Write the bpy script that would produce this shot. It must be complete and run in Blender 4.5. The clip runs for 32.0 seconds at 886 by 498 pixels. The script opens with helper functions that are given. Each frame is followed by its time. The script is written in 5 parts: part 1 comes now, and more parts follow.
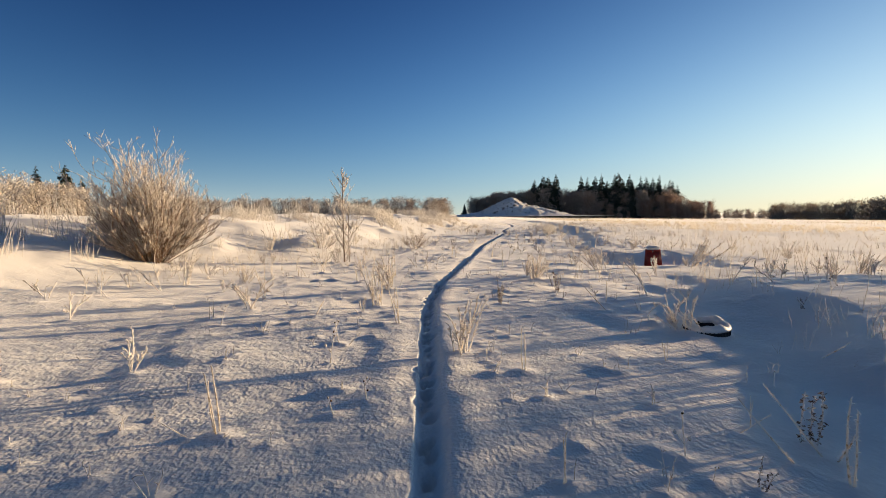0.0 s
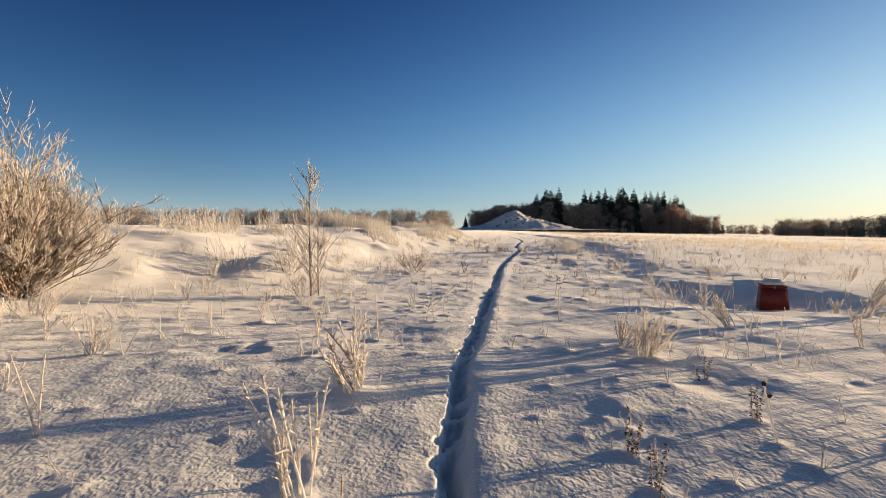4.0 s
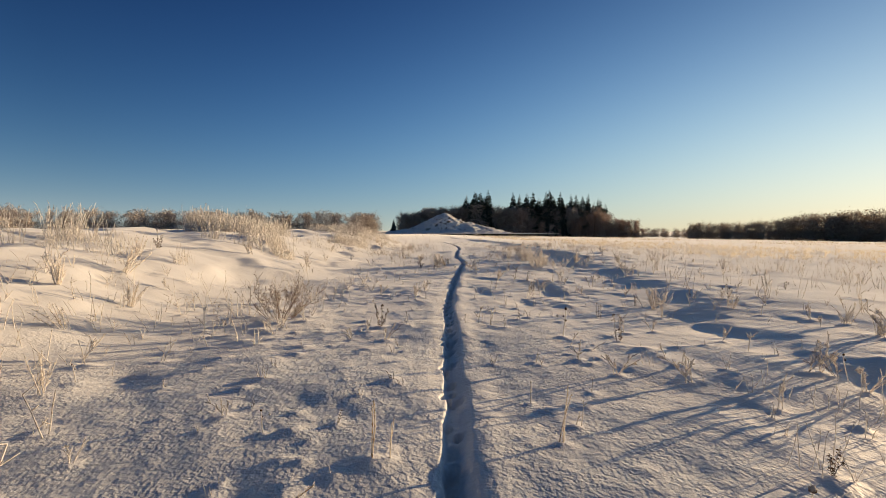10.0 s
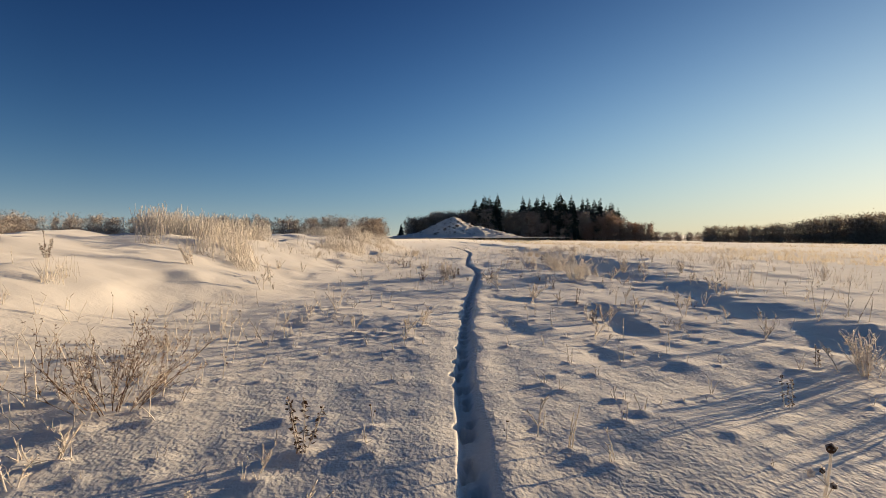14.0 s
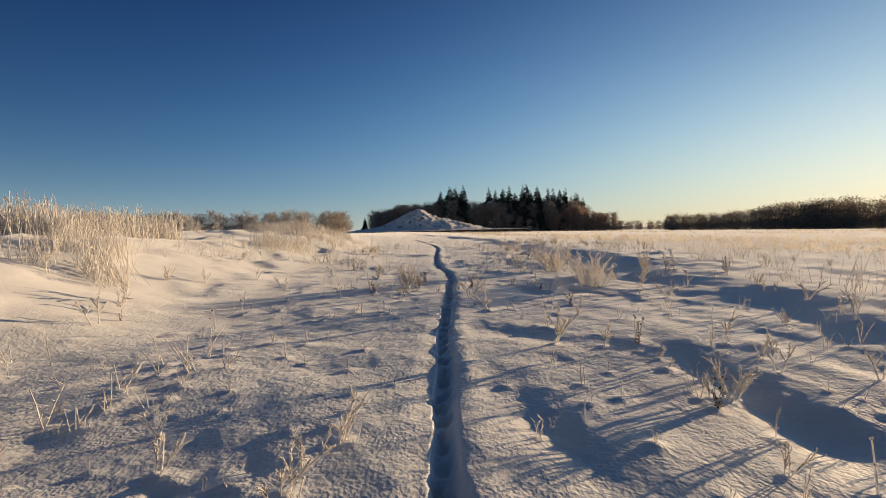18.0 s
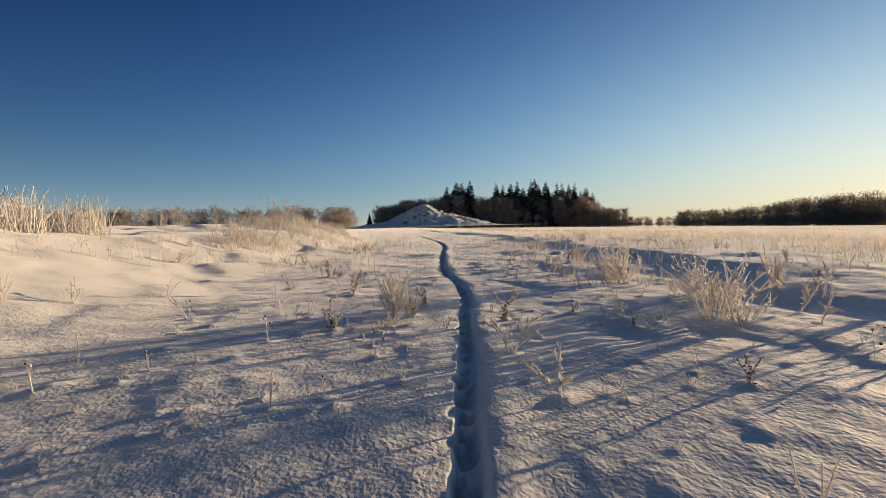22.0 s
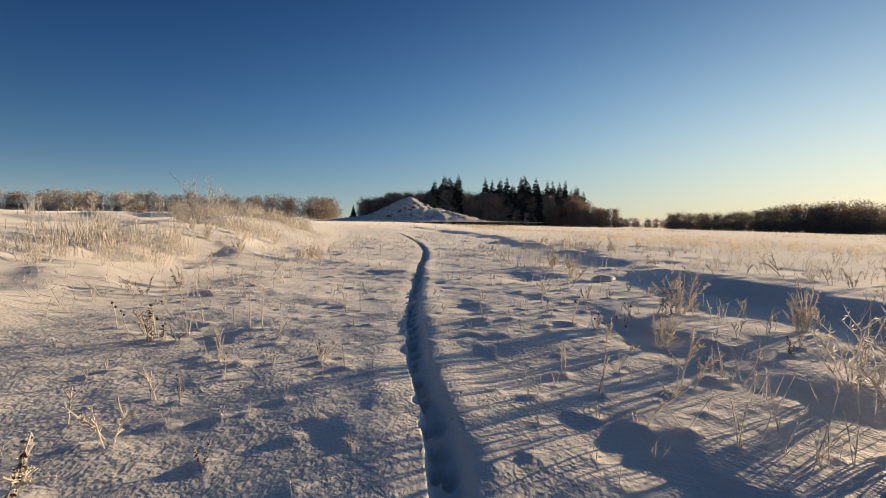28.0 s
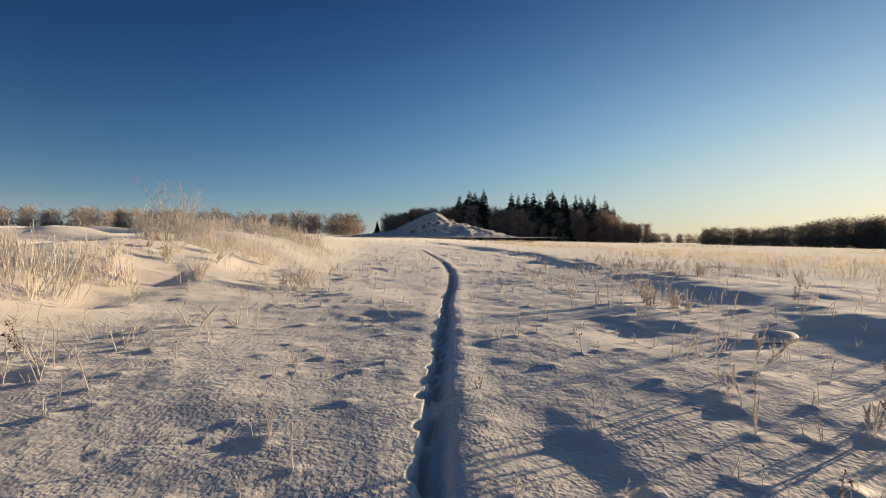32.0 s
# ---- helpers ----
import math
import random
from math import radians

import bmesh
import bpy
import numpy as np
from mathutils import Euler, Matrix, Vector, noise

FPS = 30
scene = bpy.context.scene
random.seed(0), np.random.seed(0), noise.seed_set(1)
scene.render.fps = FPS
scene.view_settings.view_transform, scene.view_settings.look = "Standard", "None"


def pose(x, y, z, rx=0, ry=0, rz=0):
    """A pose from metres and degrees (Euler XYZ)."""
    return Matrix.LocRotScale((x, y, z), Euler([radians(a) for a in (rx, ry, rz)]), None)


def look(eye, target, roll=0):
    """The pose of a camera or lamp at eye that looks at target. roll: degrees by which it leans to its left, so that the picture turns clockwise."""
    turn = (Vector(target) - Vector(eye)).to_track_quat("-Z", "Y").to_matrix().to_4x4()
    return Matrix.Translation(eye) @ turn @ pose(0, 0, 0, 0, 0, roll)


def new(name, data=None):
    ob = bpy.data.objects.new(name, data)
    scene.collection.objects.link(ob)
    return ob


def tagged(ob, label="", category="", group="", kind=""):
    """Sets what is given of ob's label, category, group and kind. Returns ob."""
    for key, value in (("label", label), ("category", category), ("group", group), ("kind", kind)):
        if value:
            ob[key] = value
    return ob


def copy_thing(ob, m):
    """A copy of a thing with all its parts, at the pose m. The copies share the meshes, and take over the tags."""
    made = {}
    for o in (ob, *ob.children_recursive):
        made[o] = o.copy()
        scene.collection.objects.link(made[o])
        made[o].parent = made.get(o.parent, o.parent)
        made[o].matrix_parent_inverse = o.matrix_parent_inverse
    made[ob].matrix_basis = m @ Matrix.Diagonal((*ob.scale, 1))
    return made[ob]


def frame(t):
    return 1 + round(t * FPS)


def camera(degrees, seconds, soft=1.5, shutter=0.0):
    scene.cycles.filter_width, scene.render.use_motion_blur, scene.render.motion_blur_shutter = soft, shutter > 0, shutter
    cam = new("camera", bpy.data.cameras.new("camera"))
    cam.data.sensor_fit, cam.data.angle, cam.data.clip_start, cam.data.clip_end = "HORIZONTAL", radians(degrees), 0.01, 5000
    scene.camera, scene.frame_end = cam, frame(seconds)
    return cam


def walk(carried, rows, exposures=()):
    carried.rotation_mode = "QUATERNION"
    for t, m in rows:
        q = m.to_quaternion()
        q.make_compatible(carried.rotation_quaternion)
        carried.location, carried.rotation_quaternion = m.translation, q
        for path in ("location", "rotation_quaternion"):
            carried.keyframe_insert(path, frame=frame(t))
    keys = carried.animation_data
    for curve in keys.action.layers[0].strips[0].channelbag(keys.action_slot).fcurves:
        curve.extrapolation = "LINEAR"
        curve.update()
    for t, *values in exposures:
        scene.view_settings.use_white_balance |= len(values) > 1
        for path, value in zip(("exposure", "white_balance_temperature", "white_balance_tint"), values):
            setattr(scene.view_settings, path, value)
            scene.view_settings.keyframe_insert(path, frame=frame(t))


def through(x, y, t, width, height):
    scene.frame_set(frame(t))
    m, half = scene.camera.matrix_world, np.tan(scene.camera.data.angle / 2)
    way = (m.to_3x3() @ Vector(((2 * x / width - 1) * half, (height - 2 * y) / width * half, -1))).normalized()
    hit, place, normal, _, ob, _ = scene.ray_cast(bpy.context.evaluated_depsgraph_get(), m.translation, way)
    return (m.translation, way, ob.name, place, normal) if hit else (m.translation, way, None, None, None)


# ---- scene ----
cam = camera(85.4, 32.0, soft=0.6)
PATH = [
    (0.0, -0.000, -0.000, 1.550, -0.10, -4.08, 0.59),
    (0.5, -0.032, 0.694, 1.532, -0.14, -3.79, 0.17),
    (1.0, -0.088, 1.353, 1.557, 0.48, -3.62, -0.19),
    (1.5, -0.095, 2.038, 1.555, 0.45, -3.48, -0.56),
    (2.0, -0.131, 2.726, 1.581, 0.41, -3.29, -0.37),
    (2.5, -0.174, 3.386, 1.597, 0.24, -3.15, -0.48),
    (3.0, -0.193, 4.049, 1.604, -0.11, -2.81, -0.33),
    (3.5, -0.234, 4.719, 1.577, 0.00, -2.59, -0.02),
    (5.5, -0.393, 7.688, 1.642, -0.97, -2.57, -0.47),
    (6.0, -0.379, 8.474, 1.657, -1.50, -2.63, -0.88),
    (6.5, -0.343, 9.248, 1.687, -2.80, -2.82, -0.76),
    (7.0, -0.319, 9.990, 1.679, -3.55, -2.90, -0.70),
    (7.5, -0.206, 10.740, 1.646, -5.21, -3.09, -0.85),
    (8.0, -0.189, 11.501, 1.634, -6.15, -2.95, -0.96),
    (8.5, -0.075, 12.167, 1.607, -7.41, -3.01, -1.32),
    (9.0, 0.088, 12.830, 1.651, -8.25, -2.76, -1.07),
    (9.5, 0.206, 13.533, 1.672, -8.44, -2.49, -0.51),
    (10.0, 0.345, 14.230, 1.640, -8.60, -2.18, 0.01),
    (10.5, 0.480, 14.869, 1.601, -8.40, -2.03, 0.27),
    (11.0, 0.584, 15.453, 1.611, -8.11, -2.01, 0.13),
    (11.5, 0.691, 16.064, 1.597, -7.94, -1.84, 0.17),
    (12.0, 0.752, 16.671, 1.550, -7.65, -1.96, 0.24),
    (12.5, 0.812, 17.259, 1.519, -7.82, -1.68, 0.11),
    (13.0, 0.944, 17.894, 1.518, -8.04, -1.69, 0.21),
    (13.5, 1.012, 18.533, 1.520, -7.66, -1.62, 0.22),
    (15.5, 1.389, 21.275, 1.496, -7.88, -1.61, 0.71),
    (16.0, 1.462, 21.828, 1.479, -8.75, -1.64, 0.91),
    (16.5, 1.555, 22.355, 1.508, -9.64, -1.79, 0.97),
    (17.0, 1.686, 22.911, 1.525, -10.52, -1.95, 1.14),
    (17.5, 1.764, 23.491, 1.506, -11.06, -2.22, 1.34),
    (18.0, 1.904, 24.068, 1.486, -11.67, -2.51, 1.42),
    (18.5, 2.016, 24.676, 1.493, -11.93, -2.69, 1.39),
    (19.0, 2.061, 25.311, 1.513, -11.78, -2.46, 1.57),
    (19.5, 2.165, 25.900, 1.475, -12.03, -2.35, 1.43),
    (20.0, 2.261, 26.531, 1.430, -11.85, -2.16, 1.39),
    (20.5, 2.392, 27.106, 1.410, -11.80, -2.14, 1.28),
    (21.0, 2.560, 27.692, 1.392, -11.78, -2.46, 1.39),
    (21.5, 2.659, 28.324, 1.361, -11.18, -2.91, 1.38),
    (22.0, 2.826, 28.943, 1.359, -10.95, -2.96, 1.34),
    (22.5, 2.950, 29.541, 1.410, -10.78, -2.86, 1.32),
    (23.0, 3.056, 30.163, 1.459, -10.73, -2.51, 1.35),
    (23.5, 3.220, 30.728, 1.496, -11.22, -2.41, 1.32),
    (24.0, 3.322, 31.265, 1.490, -11.78, -2.42, 1.29),
    (24.5, 3.475, 31.780, 1.440, -12.97, -3.15, 0.74),
    (25.0, 3.619, 32.428, 1.467, -13.65, -3.74, 0.68),
    (25.5, 3.757, 33.084, 1.493, -13.42, -3.73, 0.49),
    (27.5, 4.232, 35.322, 1.529, -12.88, -3.56, -0.32),
    (28.0, 4.399, 35.847, 1.513, -12.49, -3.61, -0.58),
    (28.5, 4.519, 36.379, 1.551, -12.29, -3.16, -0.48),
    (29.0, 4.625, 36.963, 1.581, -11.41, -2.43, -0.31),
    (29.5, 4.756, 37.538, 1.572, -10.83, -1.93, 0.07),
    (30.0, 4.859, 38.090, 1.530, -9.99, -1.94, 0.14),
    (30.5, 4.946, 38.595, 1.504, -9.54, -2.44, 0.11),
    (31.0, 5.048, 39.169, 1.487, -9.37, -2.46, -0.31),
    (31.5, 5.105, 39.785, 1.489, -9.07, -1.96, -0.28),
    (32.0, 5.150, 40.418, 1.459, -9.57, -1.73, -0.38),
]
walk(cam, [(t, pose(x, y, z, 90 + p, r, w)) for t, x, y, z, w, p, r in PATH], exposures=[(0.0, 1.25, 6150, 12), (3.0, 1.2, 6150, 12), (6.0, 1.12, 6150, 12), (12.0, 0.87, 6150, 12), (32.0, 0.83, 6150, 12)])

# ---- light: a low winter sun ahead and to the right, clear sky ----
SUN_AZ, SUN_EL = 70.0, 5.5
world = bpy.data.worlds.new("sky")
scene.world = world
world.use_nodes = True
wn = world.node_tree
sky = wn.nodes.new("ShaderNodeTexSky")
sky.sky_type = "NISHITA"
sky.sun_disc = False
sky.sun_elevation, sky.sun_rotation = radians(SUN_EL), radians(SUN_AZ)
sky.altitude, sky.air_density, sky.dust_density, sky.ozone_density = 50, 1.0, 0.65, 3.0
background = wn.nodes["Background"]
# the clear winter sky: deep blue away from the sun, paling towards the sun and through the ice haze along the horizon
to_sun = Vector((math.sin(radians(SUN_AZ)) * math.cos(radians(SUN_EL)), math.cos(radians(SUN_AZ)) * math.cos(radians(SUN_EL)), math.sin(radians(SUN_EL))))


def sky_math(operation, a, b=0.0):
    n = wn.nodes.new("ShaderNodeMath")
    n.operation = operation
    for socket, v in zip(n.inputs, (a, b)):
        if isinstance(v, float):
            socket.default_value = v
        else:
            wn.links.new(v, socket)
    return n.outputs[0]


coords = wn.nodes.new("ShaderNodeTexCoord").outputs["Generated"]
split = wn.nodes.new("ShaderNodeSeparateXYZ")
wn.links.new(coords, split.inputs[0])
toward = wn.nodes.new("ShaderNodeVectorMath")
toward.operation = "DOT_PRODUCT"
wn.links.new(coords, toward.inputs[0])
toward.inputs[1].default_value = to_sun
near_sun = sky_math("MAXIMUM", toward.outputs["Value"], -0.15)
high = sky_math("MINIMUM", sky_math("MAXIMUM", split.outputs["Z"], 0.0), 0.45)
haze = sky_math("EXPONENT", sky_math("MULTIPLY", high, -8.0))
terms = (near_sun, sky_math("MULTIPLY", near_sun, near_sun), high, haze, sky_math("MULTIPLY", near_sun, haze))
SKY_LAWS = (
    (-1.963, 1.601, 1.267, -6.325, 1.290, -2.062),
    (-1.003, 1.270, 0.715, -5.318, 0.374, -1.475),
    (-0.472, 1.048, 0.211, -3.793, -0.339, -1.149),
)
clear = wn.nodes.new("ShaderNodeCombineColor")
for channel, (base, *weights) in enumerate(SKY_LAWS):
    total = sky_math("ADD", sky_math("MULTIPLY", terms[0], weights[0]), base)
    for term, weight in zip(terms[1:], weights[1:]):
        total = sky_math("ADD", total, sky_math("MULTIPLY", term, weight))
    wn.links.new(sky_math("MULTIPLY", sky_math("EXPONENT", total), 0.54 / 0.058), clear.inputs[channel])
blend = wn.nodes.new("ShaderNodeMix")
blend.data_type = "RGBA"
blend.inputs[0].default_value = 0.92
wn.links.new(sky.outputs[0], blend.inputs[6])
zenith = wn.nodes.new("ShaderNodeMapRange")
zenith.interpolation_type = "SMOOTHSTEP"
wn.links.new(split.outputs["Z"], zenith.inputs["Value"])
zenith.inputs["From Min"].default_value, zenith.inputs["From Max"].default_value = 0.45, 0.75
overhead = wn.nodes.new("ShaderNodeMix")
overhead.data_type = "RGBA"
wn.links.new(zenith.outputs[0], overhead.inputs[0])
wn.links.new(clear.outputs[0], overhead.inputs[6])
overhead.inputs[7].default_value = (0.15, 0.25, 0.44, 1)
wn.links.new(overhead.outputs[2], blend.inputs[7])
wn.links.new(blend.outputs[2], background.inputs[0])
background.inputs[1].default_value = 0.058
sun_data = bpy.data.lights.new("sun", "SUN")
sun_data.energy, sun_data.angle, sun_data.color = 3.8, radians(0.55), (1.0, 0.70, 0.38)
sun = new("sun", sun_data)
sun.matrix_world = look(to_sun * 50, (0, 0, 0))


# ---- materials ----
def material(name, build):
    m = bpy.data.materials.new(name)
    m.use_nodes = True
    nt = m.node_tree
    nt.nodes.clear()
    build(nt, nt.nodes.new("ShaderNodeOutputMaterial"))
    return m


def node(nt, kind, inputs=(), **attributes):
    n = nt.nodes.new(kind)
    for k, v in attributes.items():
        setattr(n, k, v)
    for k, v in dict(inputs).items():
        if isinstance(v, bpy.types.NodeSocket):
            nt.links.new(v, n.inputs[k])
        else:
            n.inputs[k].default_value = v
    return n


def ramp(nt, fac, stops):
    n = nt.nodes.new("ShaderNodeValToRGB")
    while len(n.color_ramp.elements) < len(stops):
        n.color_ramp.elements.new(0.5)
    for e, (p, c) in zip(n.color_ramp.elements, stops):
        e.position, e.color = p, (*c, 1)
    nt.links.new(fac, n.inputs[0])
    return n.outputs[0]


def snow_nodes(nt):
    """Colour, roughness and bump of loose, frosted snow."""
    pos = node(nt, "ShaderNodeNewGeometry").outputs["Position"]
    broad = node(nt, "ShaderNodeTexNoise", {"Vector": pos, "Scale": 0.7, "Detail": 3}).outputs[0]
    drawn = node(nt, "ShaderNodeMapping", {"Vector": pos, "Rotation": (0, 0, radians(20)), "Scale": (1.0, 0.85, 1)}).outputs[0]
    grain = node(nt, "ShaderNodeTexNoise", {"Vector": drawn, "Scale": 32, "Detail": 1.5, "Roughness": 0.5}).outputs[0]
    lump = node(nt, "ShaderNodeTexNoise", {"Vector": pos, "Scale": 10, "Detail": 2}).outputs[0]
    crystal = node(nt, "ShaderNodeTexNoise", {"Vector": pos, "Scale": 95, "Detail": 1}).outputs[0]
    colour = ramp(nt, broad, [(0.25, (0.77, 0.765, 0.76)), (0.75, (0.84, 0.83, 0.82))])
    patch = node(nt, "ShaderNodeTexNoise", {"Vector": pos, "Scale": 2.3, "Detail": 2}).outputs[0]
    patch = node(nt, "ShaderNodeMapRange", {"Value": patch, "From Min": 0.3, "From Max": 0.65, "To Min": 0.35, "To Max": 1.0}).outputs[0]
    # wind has smoothed the drifts of the bank
    height = node(nt, "ShaderNodeSeparateXYZ", {0: pos}).outputs[2]
    rough = node(nt, "ShaderNodeMapRange", {"Value": height, "From Min": 0.15, "From Max": 0.5, "To Min": 1.0, "To Max": 0.4}).outputs[0]
    grain = node(nt, "ShaderNodeMath", {0: grain, 1: patch}, operation="MULTIPLY").outputs[0]
    grain = node(nt, "ShaderNodeMath", {0: grain, 1: rough}, operation="MULTIPLY").outputs[0]
    lump = node(nt, "ShaderNodeMath", {0: lump, 1: rough}, operation="MULTIPLY").outputs[0]
    b = node(nt, "ShaderNodeBump", {"Height": lump, "Strength": 1.0, "Distance": 0.012}).outputs[0]
    b = node(nt, "ShaderNodeBump", {"Height": grain, "Strength": 1.0, "Distance": 0.0095, "Normal": b}).outputs[0]
    b = node(nt, "ShaderNodeBump", {"Height": crystal, "Strength": 0.5, "Distance": 0.003, "Normal": b}).outputs[0]
    return pos, colour, b


def build_snow(nt, out):
    pos, colour, b = snow_nodes(nt)
    p = node(nt, "ShaderNodeBsdfPrincipled", {"Base Color": colour, "Roughness": 0.6, "Normal": b, "Specular IOR Level": 0.4, "Sheen Weight": 0.33, "Sheen Roughness": 0.4})
    nt.links.new(p.outputs[0], out.inputs[0])


SNOW = material("snow", build_snow)


def frost_material(name, bare, frost, share, through=0.3):
    """Plant skin under hoar frost: bare colour where the frost is thin."""
    def build(nt, out):
        geo = node(nt, "ShaderNodeNewGeometry")
        info = node(nt, "ShaderNodeObjectInfo").outputs["Random"]
        n = node(nt, "ShaderNodeTexNoise", {"Vector": geo.outputs["Position"], "Scale": 28, "Detail": 3}).outputs[0]
        up = node(nt, "ShaderNodeSeparateXYZ", {0: geo.outputs["Normal"]}).outputs[2]
        a = node(nt, "ShaderNodeMath", {0: up, 1: 0.12, 2: n}, operation="MULTIPLY_ADD").outputs[0]
        a = node(nt, "ShaderNodeMath", {0: info, 1: 0.12, 2: a}, operation="MULTIPLY_ADD").outputs[0]
        colour = ramp(nt, a, [(share - 0.1, bare), (share + 0.1, frost)])
        d = node(nt, "ShaderNodeBsdfPrincipled", {"Base Color": colour, "Roughness": 0.7, "Specular IOR Level": 0.2})
        t = node(nt, "ShaderNodeBsdfTranslucent", {"Color": colour})
        mix = node(nt, "ShaderNodeMixShader", {0: through, 1: d.outputs[0], 2: t.outputs[0]})
        nt.links.new(mix.outputs[0], out.inputs[0])
    return material(name, build)


FROST = frost_material("frosted_stem", (0.34, 0.24, 0.15), (0.88, 0.85, 0.81), 0.36, 0.45)
TWIG = frost_material("frosted_twig", (0.13, 0.075, 0.04), (0.80, 0.77, 0.74), 0.47)
STRAW = frost_material("frosted_straw", (0.50, 0.36, 0.19), (0.88, 0.83, 0.75), 0.43, 0.45)
BARK = frost_material("dark_bark", (0.07, 0.05, 0.04), (0.7, 0.68, 0.66), 0.72, 0.0)
DRY_LEAF = frost_material("dry_leaf", (0.10, 0.055, 0.03), (0.7, 0.66, 0.6), 0.66, 0.15)
SPRUCE = frost_material("spruce_needles", (0.022, 0.034, 0.022), (0.34, 0.36, 0.36), 0.74, 0.1)
BIRCH = frost_material("birch_twigs", (0.25, 0.15, 0.10), (0.66, 0.57, 0.50), 0.58, 0.25)
ALDER = frost_material("alder_twigs", (0.16, 0.115, 0.085), (0.6, 0.54, 0.48), 0.55, 0.15)


def plain(name, colour, rough=0.6, metal=0.0, scale=30, spread=0.25, bump=0.2, dist=0.003):
    def build(nt, out):
        pos = node(nt, "ShaderNodeNewGeometry").outputs["Position"]
        n = node(nt, "ShaderNodeTexNoise", {"Vector": pos, "Scale": scale, "Detail": 5}).outputs[0]
        c = ramp(nt, n, [(0.3, tuple(v * (1 - spread) for v in colour)), (0.7, tuple(min(1, v * (1 + spread)) for v in colour))])
        b = node(nt, "ShaderNodeBump", {"Height": n, "Strength": bump, "Distance": dist}).outputs[0]
        p = node(nt, "ShaderNodeBsdfPrincipled", {"Base Color": c, "Roughness": rough, "Metallic": metal, "Normal": b})
        nt.links.new(p.outputs[0], out.inputs[0])
    return material(name, build)


RUBBER = plain("tyre_rubber", (0.02, 0.02, 0.022), 0.75)
RED = plain("red_paint", (0.22, 0.02, 0.013), 0.5, spread=0.3, scale=14)
ROCK = plain("dark_rock", (0.10, 0.09, 0.085), 0.8, scale=12, bump=0.6, dist=0.01)
STEEL = plain("grey_steel", (0.25, 0.25, 0.25), 0.45, 0.8)


def build_mound(nt, out):
    pos, colour, b = snow_nodes(nt)
    geo = node(nt, "ShaderNodeNewGeometry")
    up = node(nt, "ShaderNodeSeparateXYZ", {0: geo.outputs["Normal"]}).outputs[2]
    n = node(nt, "ShaderNodeTexNoise", {"Vector": pos, "Scale": 1.1, "Detail": 7, "Roughness": 0.7}).outputs[0]
    a = node(nt, "ShaderNodeMath", {0: up, 1: 0.55, 2: n}, operation="MULTIPLY_ADD").outputs[0]
    f = ramp(nt, a, [(0.80, (0, 0, 0)), (0.92, (1, 1, 1))])
    soil = ramp(nt, n, [(0.3, (0.05, 0.04, 0.032)), (0.7, (0.13, 0.10, 0.08))])
    c = node(nt, "ShaderNodeMix", {0: f, 6: soil, 7: colour}, data_type="RGBA").outputs[2]
    p = node(nt, "ShaderNodeBsdfPrincipled", {"Base Color": c, "Roughness": 0.75, "Normal": b})
    nt.links.new(p.outputs[0], out.inputs[0])


MOUND = material("snow_on_soil", build_mound)


